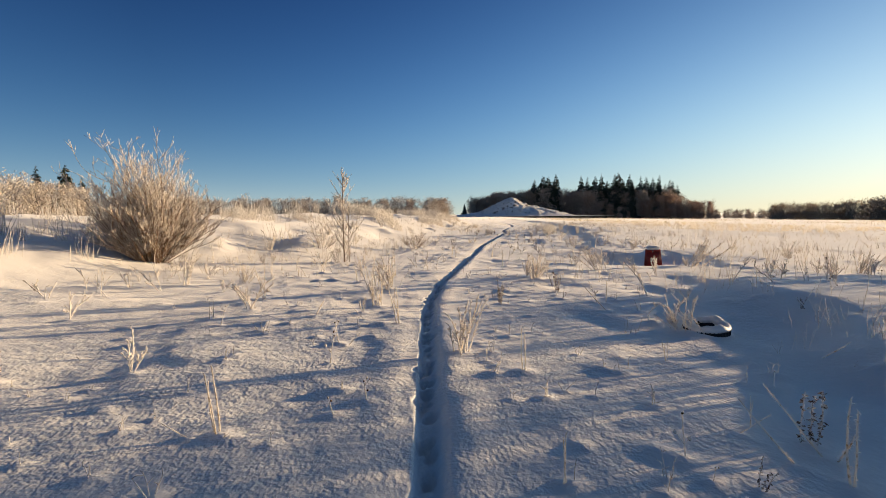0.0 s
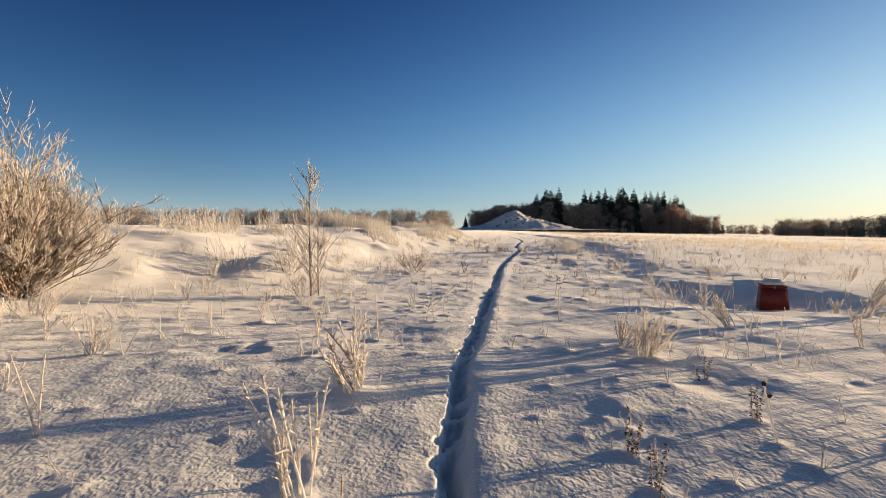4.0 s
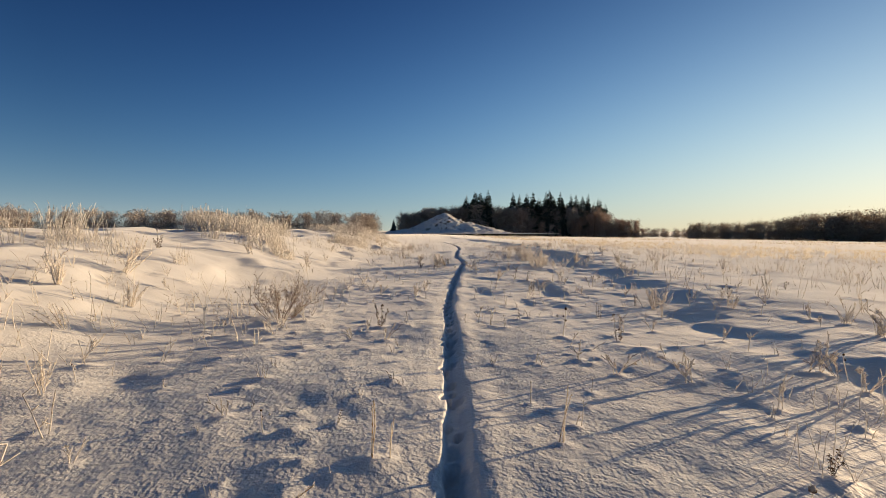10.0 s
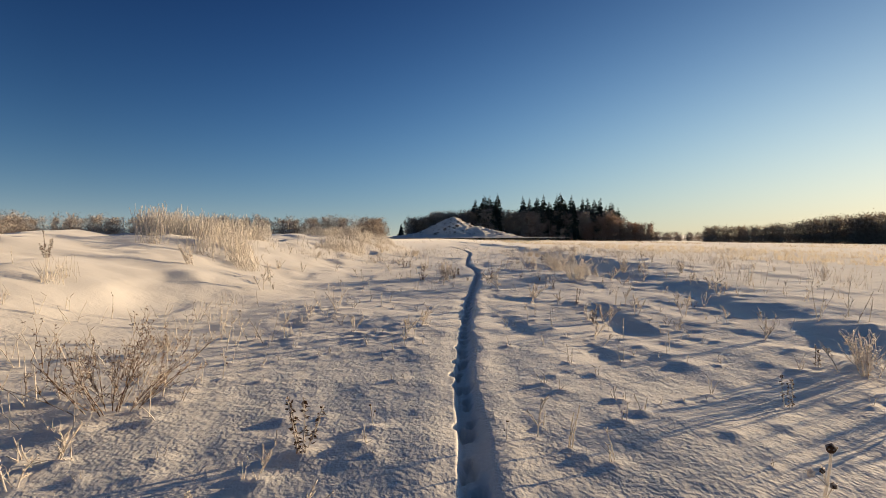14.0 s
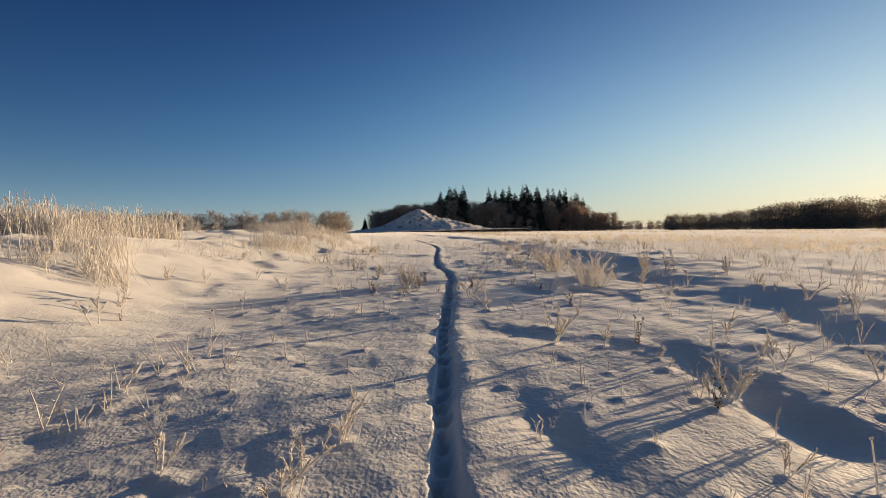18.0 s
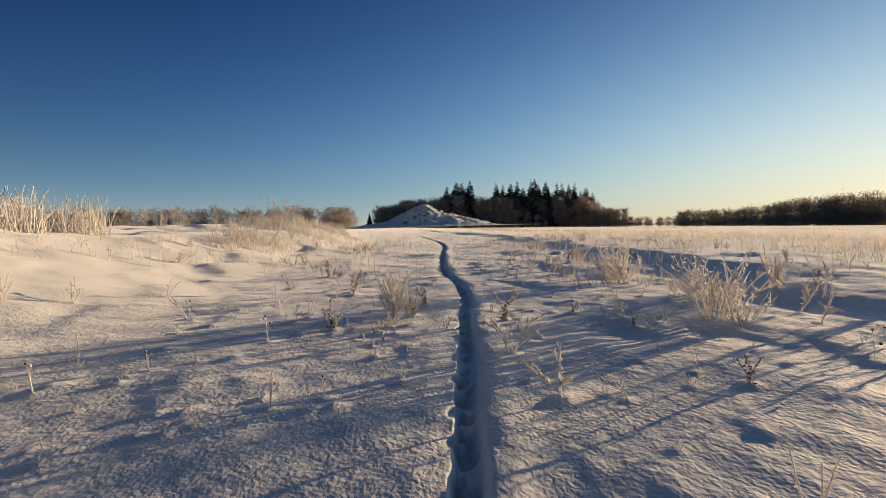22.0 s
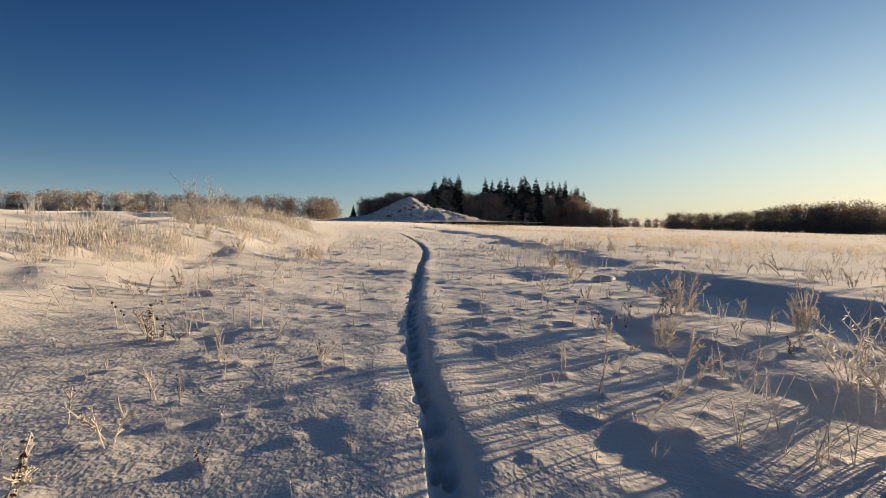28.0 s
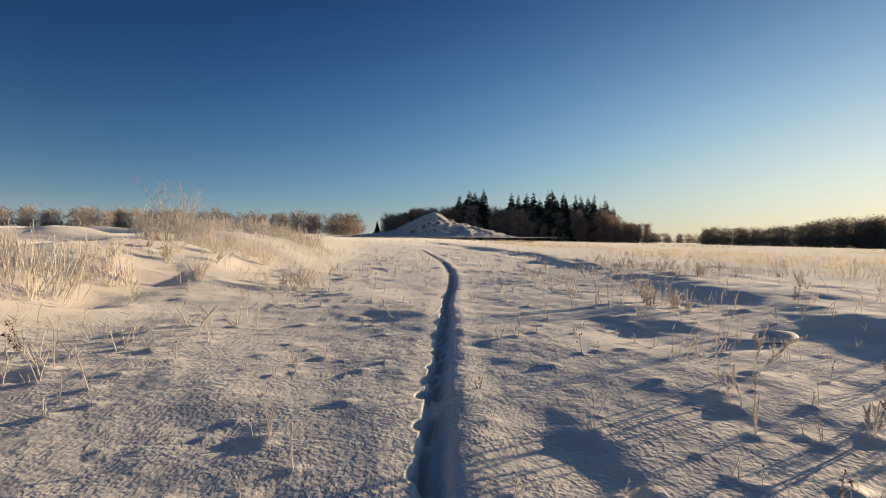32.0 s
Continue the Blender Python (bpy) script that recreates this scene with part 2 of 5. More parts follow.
# ---- mesh helpers ----
class Geo:
    """Collects tubes, leaves and blobs into one mesh."""
    def __init__(self):
        self.v, self.f = [], []

    def tube(self, points, r0, r1, sides=4):
        n, base = len(points), len(self.v)
        for i, p in enumerate(points):
            a, b = points[max(i - 1, 0)], points[min(i + 1, n - 1)]
            d = (b - a).normalized()
            side = d.cross(Vector((0.31, 0.93, 0.19))).normalized()
            up = d.cross(side)
            r = r0 + (r1 - r0) * i / (n - 1)
            for k in range(sides):
                t = 2 * math.pi * k / sides
                self.v.append(p + (side * math.cos(t) + up * math.sin(t)) * r)
        for i in range(n - 1):
            for k in range(sides):
                q = (k + 1) % sides
                self.f.append((base + i * sides + k, base + i * sides + q, base + (i + 1) * sides + q, base + (i + 1) * sides + k))
        self.f.append(tuple(base + (n - 1) * sides + k for k in range(sides)))

    def strip(self, points, w, side):
        """A flat blade along the points that narrows to its tip."""
        base, n = len(self.v), len(points)
        for i, p in enumerate(points):
            k = w * (1 - 0.7 * i / (n - 1))
            self.v += [p - side * k, p + side * k]
        for i in range(n - 1):
            q = base + 2 * i
            self.f.append((q, q + 1, q + 3, q + 2))

    def blob(self, c, r, squash=1.0, rng=random):
        base = len(self.v)
        ring = [Vector((math.cos(k * math.pi / 3), math.sin(k * math.pi / 3), 0)) for k in range(6)]
        for z, s in ((-0.55, 0.8), (0.35, 0.95)):
            for q in ring:
                self.v.append(c + Vector((q.x * s, q.y * s, z * squash)) * r * rng.uniform(0.8, 1.2))
        self.v += [c + Vector((0, 0, -squash * r)), c + Vector((0, 0, squash * r))]
        for k in range(6):
            j = (k + 1) % 6
            self.f += [(base + k, base + j, base + 6 + j, base + 6 + k), (base + j, base + k, base + 12), (base + 6 + k, base + 6 + j, base + 13)]

    def leaf(self, a, b, w, rng=random):
        """A folded leaf from a to b."""
        base, d = len(self.v), b - a
        s = d.cross(Vector((rng.uniform(-1, 1), rng.uniform(-1, 1), rng.uniform(-1, 1)))).normalized() * w
        n = s.cross(d).normalized() * w * 0.5
        m = a + d * 0.45
        self.v += [a, m + s + n, b, m - s + n, m]
        self.f += [(base, base + 1, base + 4), (base + 1, base + 2, base + 4), (base + 2, base + 3, base + 4), (base + 3, base, base + 4)]

    def spray(self, a, b, w, rng=random):
        """A thin fan of fine twigs from a to b."""
        base, d = len(self.v), b - a
        s = d.cross(Vector((rng.uniform(-1, 1), rng.uniform(-1, 1), rng.uniform(-1, 1)))).normalized() * w
        m = a + d * rng.uniform(0.35, 0.75)
        self.v += [a, m + s, b, m - s]
        self.f.append((base, base + 1, base + 2, base + 3))

    def mesh(self, name, mat, smooth=True):
        me = bpy.data.meshes.new(name)
        me.from_pydata([tuple(p) for p in self.v], [], self.f)
        me.materials.append(mat)
        if smooth:
            me.polygons.foreach_set("use_smooth", [True] * len(me.polygons))
        return me


def grid_mesh(name, x, y, z, mat):
    """A sheet from three equal arrays of coordinates."""
    ny, nx = z.shape
    me = bpy.data.meshes.new(name)
    co = np.stack([x, y, z], -1).astype(np.float32).reshape(-1)
    i = np.arange(ny * nx).reshape(ny, nx)
    q = np.stack([i[:-1, :-1], i[:-1, 1:], i[1:, 1:], i[1:, :-1]], -1).reshape(-1)
    n = (ny - 1) * (nx - 1)
    me.vertices.add(ny * nx)
    me.vertices.foreach_set("co", co)
    me.loops.add(n * 4)
    me.loops.foreach_set("vertex_index", q.astype(np.int32))
    me.polygons.add(n)
    me.polygons.foreach_set("loop_start", np.arange(0, n * 4, 4, dtype=np.int32))
    me.update(calc_edges=True)
    me.polygons.foreach_set("use_smooth", np.ones(n, bool))
    me.materials.append(mat)
    return me


def part(name, me, parent, label=""):
    ob = new(name, me)
    ob.parent = parent
    return tagged(ob, label)


def thing(name, label, category, group="", kind=""):
    return tagged(new(name), label, category, group, kind)


# ---- the shape of the ground ----
def lattice(ix, iy, seed):
    h = (ix * 374761393 + iy * 668265263 + seed * 1442695041) & 0xFFFFFFFF
    h = ((h ^ (h >> 13)) * 1274126177) & 0xFFFFFFFF
    return ((h ^ (h >> 16)) & 0xFFFF) / 32767.5 - 1


def smooth_noise(x, y, seed):
    x, y = np.asarray(x, float), np.asarray(y, float)
    ix, iy = np.floor(x).astype(np.int64), np.floor(y).astype(np.int64)
    fx, fy = x - ix, y - iy
    fx, fy = fx * fx * fx * (fx * (fx * 6 - 15) + 10), fy * fy * fy * (fy * (fy * 6 - 15) + 10)
    a, b = lattice(ix, iy, seed), lattice(ix + 1, iy, seed)
    c, d = lattice(ix, iy + 1, seed), lattice(ix + 1, iy + 1, seed)
    return (a + (b - a) * fx) * (1 - fy) + (c + (d - c) * fx) * fy


def step(a, b, x):
    t = np.clip((x - a) / (b - a), 0, 1)
    return t * t * (3 - 2 * t)


TRACK_Y = [-40, 2.5, 4.0, 5.9, 8.2, 11.3, 12.7, 14.2, 15.8, 17.3, 19.7, 22.3, 24.7, 26, 28, 31.6, 33.8, 35.4, 36.6, 37.7, 39.8, 41.7, 44.5, 46, 49.5, 53, 57, 63.5, 71, 79, 95, 130, 4000]
TRACK_X = [0.3, -0.08, -0.12, -0.2, -0.26, -0.03, 0.26, 0.45, 0.66, 0.9, 1.29, 1.7, 2.03, 2.29, 2.67, 3.45, 3.98, 4.37, 4.68, 4.94, 5.12, 5.32, 5.75, 6.1, 6.75, 7.5, 8.3, 9.1, 9.7, 10.0, 9.0, 8.0, 8.0]
BASE_Y = [-4000, 0, 8, 14, 18, 23, 28, 33, 38, 44, 52, 62, 90, 150, 175, 235, 4000]
BASE_Z = [0, 0, 0.02, -0.02, -0.05, -0.07, -0.09, -0.02, 0.07, 0.1, 0.1, 0.05, 0.2, 0.6, 0.5, 0.0, 0.0]


def soft_interp(v, xs, ys):
    """Interpolation with the corners rounded off."""
    return sum(np.interp(v + o, xs, ys) for o in (-0.9, -0.45, 0, 0.45, 0.9)) / 5


def track_x(y):
    return soft_interp(np.asarray(y, float), TRACK_Y, TRACK_X)


MOUNDS = []        # snow caps on buried tussocks and round stems: u, y, radius, height
hr = random.Random(11)
for _ in range(480):
    y = hr.uniform(1.5, 66)
    u = hr.choice((-1, 1)) * hr.uniform(0.5, 8.5)
    r = hr.uniform(0.04, 0.11) * (1 + abs(u) * 0.07)
    MOUNDS.append((u, y, r, r * hr.uniform(0.1, 0.28)))


def mound_at(x, y, size):
    """Snow gathered round the foot of a plant."""
    k = 0.6 + 0.8 * hr.random()
    MOUNDS.append((x - float(track_x(y)), y, (0.05 + 0.06 * size) * k, min(0.026, 0.012 + 0.018 * size) * k))


# shallow hollows where old tracks lie under the snow: x, y, half width, half length, turn from the path, depth
HOLLOWS = (
    (3.4, 27.4, 0.20, 0.95, 0, 0.075), (1.75, 16.0, 0.16, 0.4, 0, 0.05), (3.5, 15.9, 0.26, 0.6, 0, 0.07),
    (5.3, 27.0, 0.22, 0.7, -10, 0.07), (4.05, 25.4, 0.24, 0.75, -10, 0.07), (5.6, 28.4, 0.2, 0.5, 0, 0.055),
    (4.25, 30.5, 0.25, 0.8, 35, 0.045), (5.9, 34.2, 0.25, 0.7, 0, 0.06), (7.0, 33.9, 0.3, 0.7, 10, 0.04),
    (6.3, 21.6, 0.3, 1.0, 0, 0.07), (4.3, 15.2, 0.3, 0.7, -15, 0.06), (2.2, 6.6, 0.25, 0.7, 20, 0.05),
    (4.2, 9.4, 0.3, 0.9, 10, 0.07), (2.3, 10.2, 0.2, 0.6, 0, 0.045), (8.0, 41.2, 0.35, 1.0, 0, 0.08),
    (6.4, 43.2, 0.2, 0.6, 0, 0.05), (6.2, 38.3, 0.25, 0.8, 10, 0.06), (8.8, 46.6, 0.3, 1.0, 0, 0.07),
    (-1.6, 8.5, 0.2, 0.6, 25, 0.04), (-2.6, 20.4, 0.22, 0.6, 30, 0.045), (-0.6, 28.6, 0.2, 0.5, 20, 0.04),
)


def ground_z(x, y, fine=True):
    x, y = np.asarray(x, float), np.asarray(y, float)
    u = x - track_x(y)
    wob = smooth_noise(x * 0.25 + 7, y * 0.25, 3)
    z = soft_interp(y, BASE_Y, BASE_Z)
    # bank beside the track on the side away from the sun
    foot = -4.5 + 0.5 * smooth_noise(y * 0.12, y * 0 + 2, 5) - 4.3 * step(23, 15, y)
    rise = np.clip(foot - u, 0, None)
    crest = 1.8 - 0.4 * step(40, 50, y) + 0.35 * smooth_noise(y * 0.06, y * 0, 9)
    bank = crest * (1 - np.exp(-(rise / 4.6) ** 1.9))
    near = step(140, 70, y)
    dune = smooth_noise(x * 0.55, y * 0.3, 21) * 0.2 + smooth_noise(x * 1.1, y * 0.8, 22) * 0.07 + smooth_noise(x * 2.4 + 9, y * 1.5, 23) * 0.036
    z = z + near * (bank + dune * step(0.2, 2.5, rise))
    z = z + 1.0 * (1 - near) * step(-4, -30, u)
    # low ridge and hollows on the sunny side
    drift = np.exp(-((y - 42.0) / 3.4) ** 2)
    ridge_at = 6.7 + 0.6 * drift + 0.5 * smooth_noise(y * 0.45, y * 0 + 6, 35) + 0.5 * smooth_noise(y * 0.16, y * 0 + 4, 31) - 1.3 * step(14, 6, y)
    ridge = (0.07 + 0.2 * step(12, 7, y) + 0.17 * drift + 0.05 * np.exp(-((y - 28) / 4) ** 2) + 0.07 * smooth_noise(y * 0.33, y * 0 + 9, 32)) * step(ridge_at - 1.3, ridge_at, u)
    ridge = ridge * (1 - 0.45 * step(ridge_at + 1.5, ridge_at + 9, u))
    hollow = -0.04 * np.exp(-((u - ridge_at + 1.7) / 0.8) ** 2)
    humps = (smooth_noise(x * 0.5 + 3, y * 0.4, 33) * 0.035 + smooth_noise(x * 1.5, y * 1.0, 34) * 0.022 + smooth_noise(x * 3.3, y * 2.6, 36) * 0.008) * step(1.0, 3.4, u)
    z = z + near * (ridge + hollow + humps * step(60, 20, u)) + (1 - near) * 0.2
    for hx, hy, hw, hl, turn, depth in HOLLOWS:
        ca, sa = math.cos(radians(turn)), math.sin(radians(turn))
        along_, across = (y - hy) * ca - (x - hx) * sa, (x - hx) * ca + (y - hy) * sa
        z = z - 0.85 * depth * np.exp(-((along_ / hl) ** 2 + (across / (1.25 * hw)) ** 2))
    z = z - 0.36 * np.exp(-(((x - 6.9) / 1.9) ** 2 + ((y - 16.3) / 1.9) ** 2))
    # the open field falls away to the far right
    z = z - 0.035 * np.clip(u - 8, 0, 16) * step(6, 11, u) - 0.018 * np.clip(u - 24, 0, 420)
    # the trodden strip lies a little lower than the sunny side and higher than the foot of the bank
    z = z + near * (0.012 * np.clip(u - 0.4, 0, 5.2) - 0.022 * np.clip(-u - 0.4, 0, 3.6) * step(-9, -5, u))
    # wind-shaped surface
    z = z + (smooth_noise(x * 0.8, y * 0.8, 41) * 0.024 + smooth_noise(x * 0.42 + 5, y * 0.36, 46) * 0.03) * near + smooth_noise(x * 2.6 + y * 0.8, y * 2.6 - x * 0.6, 42) * 0.005
    # trampled patches beside the path
    for px, py, pr_ in ((-3.0, 11.9, 0.42), (0.9, 27.2, 0.45)):
        patch = np.exp(-(((x - px) / pr_) ** 2 + ((y - py) / pr_) ** 2) ** 2)
        z = z + patch * (smooth_noise(x * 5.5, y * 5.5, 45) * 0.03 - 0.01)
    if fine:
        z = z + smooth_noise(x * 3.1, y * 2.6, 47) * 0.007 + smooth_noise(x * 7, y * 6, 43) * 0.0027 + smooth_noise(x * 14, y * 12, 44) * 0.001
    # trodden track: a steep scalloped edge away from the sun, a long smooth slope under the sunny lip, prints along the bottom
    wl = 0.105 + 0.015 * smooth_noise(y * 1.7, y * 0, 51) + 0.012 * smooth_noise(y * 3, y * 0, 52)
    wr = 0.165 + 0.03 * smooth_noise(y * 1.4, y * 0 + 5, 53) + 0.012 * smooth_noise(y * 6, y * 0 + 5, 55)
    c = u + 0.02 * smooth_noise(y * 1.1, y * 0, 54)
    trench = step(wr, 0.0, c) * step(-wl, -wl + 0.035, c)
    lip = 0.015 * np.exp(-((c - wr - 0.1) / 0.15) ** 2) - 0.014 * step(-wl - 0.25, -wl, c) * step(0.0, -wl + 0.03, c)
    deep = step(85, 60, y)
    z = z + (lip - 0.08 * trench) * deep
    # overlapping prints, some cut into the steep edge
    prints = np.zeros_like(z)
    for pace, row, side in ((0.33, 61, -0.045), (0.29, 63, 0.015), (0.37, 65, -0.085)):
        k0 = np.floor(y / pace).astype(np.int64)
        for k in (k0 - 1, k0, k0 + 1):
            fy = y - (k + 0.5 + 0.3 * lattice(k, k * 0, row)) * pace
            fx = c - side - 0.028 * lattice(k, k * 0 + 3, row + 1)
            size = 1 + 0.25 * lattice(k, k * 0 + 7, row)
            prints = np.maximum(prints, (0.07 + 0.03 * lattice(k, k * 0 + 1, row)) * (lattice(k, k * 0 + 5, row) > -0.55 + 0.8 * (row == 65)) * np.exp(-((fx / (0.05 * size)) ** 2 + (fy / (0.085 * size)) ** 2) ** 4))
    z = z - prints * deep + 0.006 * trench * deep * smooth_noise(x * 17, y * 15, 57)
    return z


def ground_at(x, y):
    return float(ground_z(np.array([x]), np.array([y]), False)[0])


def growing(start, first, ratio, end):
    out, d = [], first
    while start < end:
        start += d
        d *= ratio
        out.append(start)
    return out


right = list(np.arange(0.3, 2.4, 0.03)) + growing(2.4, 0.031, 1.021, 12)
left = list(np.arange(0.3, 2.1, 0.03)) + growing(2.1, 0.031, 1.021, 13)
us = [-v for v in left + growing(left[-1], 0.3, 1.09, 3500)][::-1] + list(np.arange(-0.285, 0.29, 0.0145)) + right + growing(right[-1], 0.3, 1.09, 3500)
ys = list(np.arange(1.2, 47, 0.029)) + growing(47, 0.032, 1.012, 60)
ys = [-v for v in growing(-1.2, 0.08, 1.15, 600)][::-1] + ys + growing(ys[-1], 0.22, 1.07, 3500)
U, Y = np.meshgrid(np.array(us), np.array(ys))
X = U + track_x(Y)
Z = ground_z(X, Y)

# ---- heap of soil in the distance ----
my, mx = np.mgrid[-22:22:0.35, -26:30:0.35]
r = np.hypot(mx * 0.82, my * 0.9)
peak = np.clip(1 - r / 9.0, 0, None) ** 1.0 * 4.4
shoulder = np.clip(1 - np.hypot((mx - 6) * 0.55, my * 0.7) / 9.0, 0, None) ** 1.2 * 2.6
skirt = np.clip(1 - np.hypot(mx * 0.5, my * 0.7) / 11.0, 0, None) * 2.2
mz = np.maximum(np.maximum(peak + skirt, shoulder + skirt * 0.8), skirt)
mz = mz + np.clip(mz, 0, 1) * (smooth_noise(mx * 0.6, my * 0.6, 71) * 0.45 + smooth_noise(mx * 1.5, my * 1.5, 72) * 0.25) - 0.35
heap = tagged(new("earth_mound", grid_mesh("earth_mound", mx + 23.4, my + 163, mz + 1.2, MOUND)), "heap of dark soil thinly covered with snow, beyond the field", "heap")


# ---- trees ----
def spruce(seed, height):
    rng = random.Random(seed)
    top = thing("spruce_tree", "tall dark green spruce with thin frost, at the wood's edge", "tree", "spruces of the far wood")
    g = Geo()
    g.tube([Vector((0, 0, -0.5)), Vector((0.05, 0, height * 0.5)), Vector((0, 0, height))], 0.22, 0.02, 5)
    part("trunk", g.mesh("spruce_trunk", BARK), top)
    g = Geo()
    z = height * 0.05
    full = rng.uniform(0.22, 0.3)
    while z < height * 0.99:
        k = 1 - z / height
        reach = height * (full * k ** 0.8 + 0.008) * rng.uniform(0.8, 1.12)
        for i in range(max(5, int(13 * k) + 5)):
            a = rng.uniform(0, 2 * math.pi)
            l = reach * rng.uniform(0.6, 1.15)
            d = Vector((math.cos(a), math.sin(a), 0))
            drop = rng.uniform(0.15, 0.4)
            for s in (0.3, 0.58, 0.86):
                p = d * l * s + Vector((0, 0, z - l * s * drop))
                g.leaf(p - d * l * 0.2 + Vector((0, 0, 0.14 * l)), p + d * l * 0.2 - Vector((0, 0, 0.2 * l)), l * rng.uniform(0.16, 0.27), rng)
        z += height * rng.uniform(0.018, 0.028)
    part("crown", g.mesh("spruce_crown", SPRUCE, False), top)
    return top


def broadleaf_shape(seed, height, slender=1.0, clumps=230, low=0.04, fine=1.0, skirt=0.2):
    """Trunk with limbs, and a crown of many small twig sprays."""
    rng = random.Random(seed)
    wood, crown, tips = Geo(), Geo(), []
    wood.tube([Vector((0, 0, -0.5)), Vector((rng.uniform(-0.2, 0.2), rng.uniform(-0.2, 0.2), height * 0.45)), Vector((rng.uniform(-0.4, 0.4), 0, height * 0.9))], height * 0.014, 0.02, 5)
    for i in range(24):
        z = height * rng.uniform(low, 0.8)
        a = rng.uniform(0, 2 * math.pi)
        l = height * rng.uniform(0.14, 0.3) * slender * (1.15 - 0.6 * z / height)
        d = Vector((math.cos(a), math.sin(a), rng.uniform(0.7, 1.5) / slender)).normalized()
        b = Vector((0, 0, z))
        wood.tube([b, b + d * l * 0.5, b + d * l + Vector((0, 0, l * 0.2))], height * 0.005, 0.015, 3)
        tips += [b + d * l * rng.uniform(0.4, 1.1) for _ in range(3)]
    tips += [Vector((0, 0, height * rng.uniform(0.68, 0.86))) for _ in range(8)]
    for i in range(clumps):
        c = rng.choice(tips) + Vector((rng.gauss(0, 1), rng.gauss(0, 1), rng.gauss(0, 1))) * height * 0.045 * slender
        c.z = max(c.z, height * 0.05) if rng.random() > skirt else height * rng.uniform(0.02, 0.4)
        d = Vector((c.x * 0.5 + rng.gauss(0, 0.5), c.y * 0.5 + rng.gauss(0, 0.5), rng.uniform(0.1, 1.4))).normalized()
        l = height * rng.uniform(0.02, 0.06) * fine
        crown.spray(c - d * l * 0.5, c + d * l, l * rng.uniform(0.12, 0.27), rng)
    return wood, crown


def broadleaf(seed, height, mat, name, label, group, slender=1.0, clumps=230):
    top = thing(name, label, "tree", group)
    wood, crown = broadleaf_shape(seed, height, slender, clumps)
    part("trunk", wood.mesh(name + "_trunk", BARK), top)
    part("crown", crown.mesh(name + "_crown", mat, False), top)
    return top


def place(ob, x, y, scale=1.0, turn=0.0, sink=0.0, lean=(0, 0)):
    m = pose(x, y, ground_at(x, y) - sink, lean[0], lean[1], turn)
    ob.matrix_basis = m @ Matrix.Scale(scale, 4)
    return ob


class Stock:
    """Prototypes of a kind; the first use of each stands itself, later ones are copies."""
    def __init__(self, made):
        self.made, self.used = made, set()

    def put(self, i, x, y, scale=1.0, turn=0.0, sink=0.0, lean=(0, 0)):
        i %= len(self.made)
        if i not in self.used:
            self.used.add(i)
            return place(self.made[i], x, y, scale, turn, sink, lean)
        m = pose(x, y, ground_at(x, y) - sink, lean[0], lean[1], turn)
        ob = copy_thing(self.made[i], m)
        ob.matrix_basis = m @ Matrix.Scale(scale, 4)
        return ob


spruces = Stock([spruce(100 + i, 20) for i in range(5)])
birches = Stock([broadleaf(120 + i, 12, BIRCH, "birch_tree", "bare birch with pale frosted twigs at the wood's edge", "birches of the far wood", 1.2, 2000) for i in range(4)])
WILLOW = frost_material("willow_twigs", (0.36, 0.27, 0.18), (0.8, 0.76, 0.7), 0.5, 0.3)
alders = Stock([broadleaf(140 + i, 13, ALDER, "alder_tree", "bare dark broadleaf tree with a rounded frosted crown", "broadleaf trees of the far woods", 1.25, 2000) for i in range(5)])

tr = random.Random(5)
# main wood behind the heap: two groups of tall spruces over a dark broadleaf mass
for x, k in ((49.1, 0.93), (53.4, 1.03), (56.9, 1.02), (60.6, 1.06), (58.8, 0.92), (51.4, 0.8), (74.7, 1.03), (78.0, 0.98), (81.9, 1.0), (85.8, 1.06),
             (88.8, 0.9), (91.8, 1.06), (94.8, 1.1), (97.2, 0.96), (99.7, 1.03), (102.5, 0.9), (105.5, 1.0), (108.9, 1.0), (112.0, 0.96), (116.3, 1.02), (119.6, 0.84), (122.8, 0.93), (76.2, 0.85), (125.2, 0.8)):
    spruces.put(tr.randint(0, 9), x, 257 + tr.uniform(-2, 3), k * (1.1 + 0.05 * step(40, 110, x)), tr.uniform(0, 360))
for i in range(34):
    x = tr.choice((tr.uniform(50, 62), tr.uniform(76, 124), tr.uniform(76, 124)))
    spruces.put(i, x * 1.045, 268 + tr.uniform(-3, 8), tr.uniform(0.85, 1.05), tr.uniform(0, 360))
for i in range(50):                                         # low broadleaf part towards the heap
    x = tr.uniform(15, 50)
    alders.put(i, x * 1.02, tr.uniform(252, 272), tr.uniform(0.9, 1.15) * (0.72 + 0.32 * step(14, 36, x)), tr.uniform(0, 360))
for i in range(80):
    x = tr.uniform(44, 126)
    alders.put(i, x * 1.02, tr.uniform(252, 268), tr.uniform(0.95, 1.28), tr.uniform(0, 360))
for x, k in ((75.0, 1.1), (92.0, 0.5), (97.0, 0.32), (114.5, 1.02), (112.0, 0.95), (118.0, 0.98), (108.0, 0.8), (122.5, 0.85), (126.5, 0.82), (129.5, 0.75), (132.5, 0.66), (134.5, 0.72), (137.0, 0.6), (104.0, 0.7), (87.0, 0.62), (82.0, 0.66), (139.5, 0.5), (143, 0.42)):
    birches.put(tr.randint(0, 9), x, 249 + tr.uniform(-2, 2), k * 1.12, tr.uniform(0, 360))
for i in range(16):
    birches.put(i, tr.uniform(124, 141), tr.uniform(251, 260), tr.uniform(0.6, 0.9), tr.uniform(0, 360))
spruces.put(1, 11.7, 251, 0.36, 40)


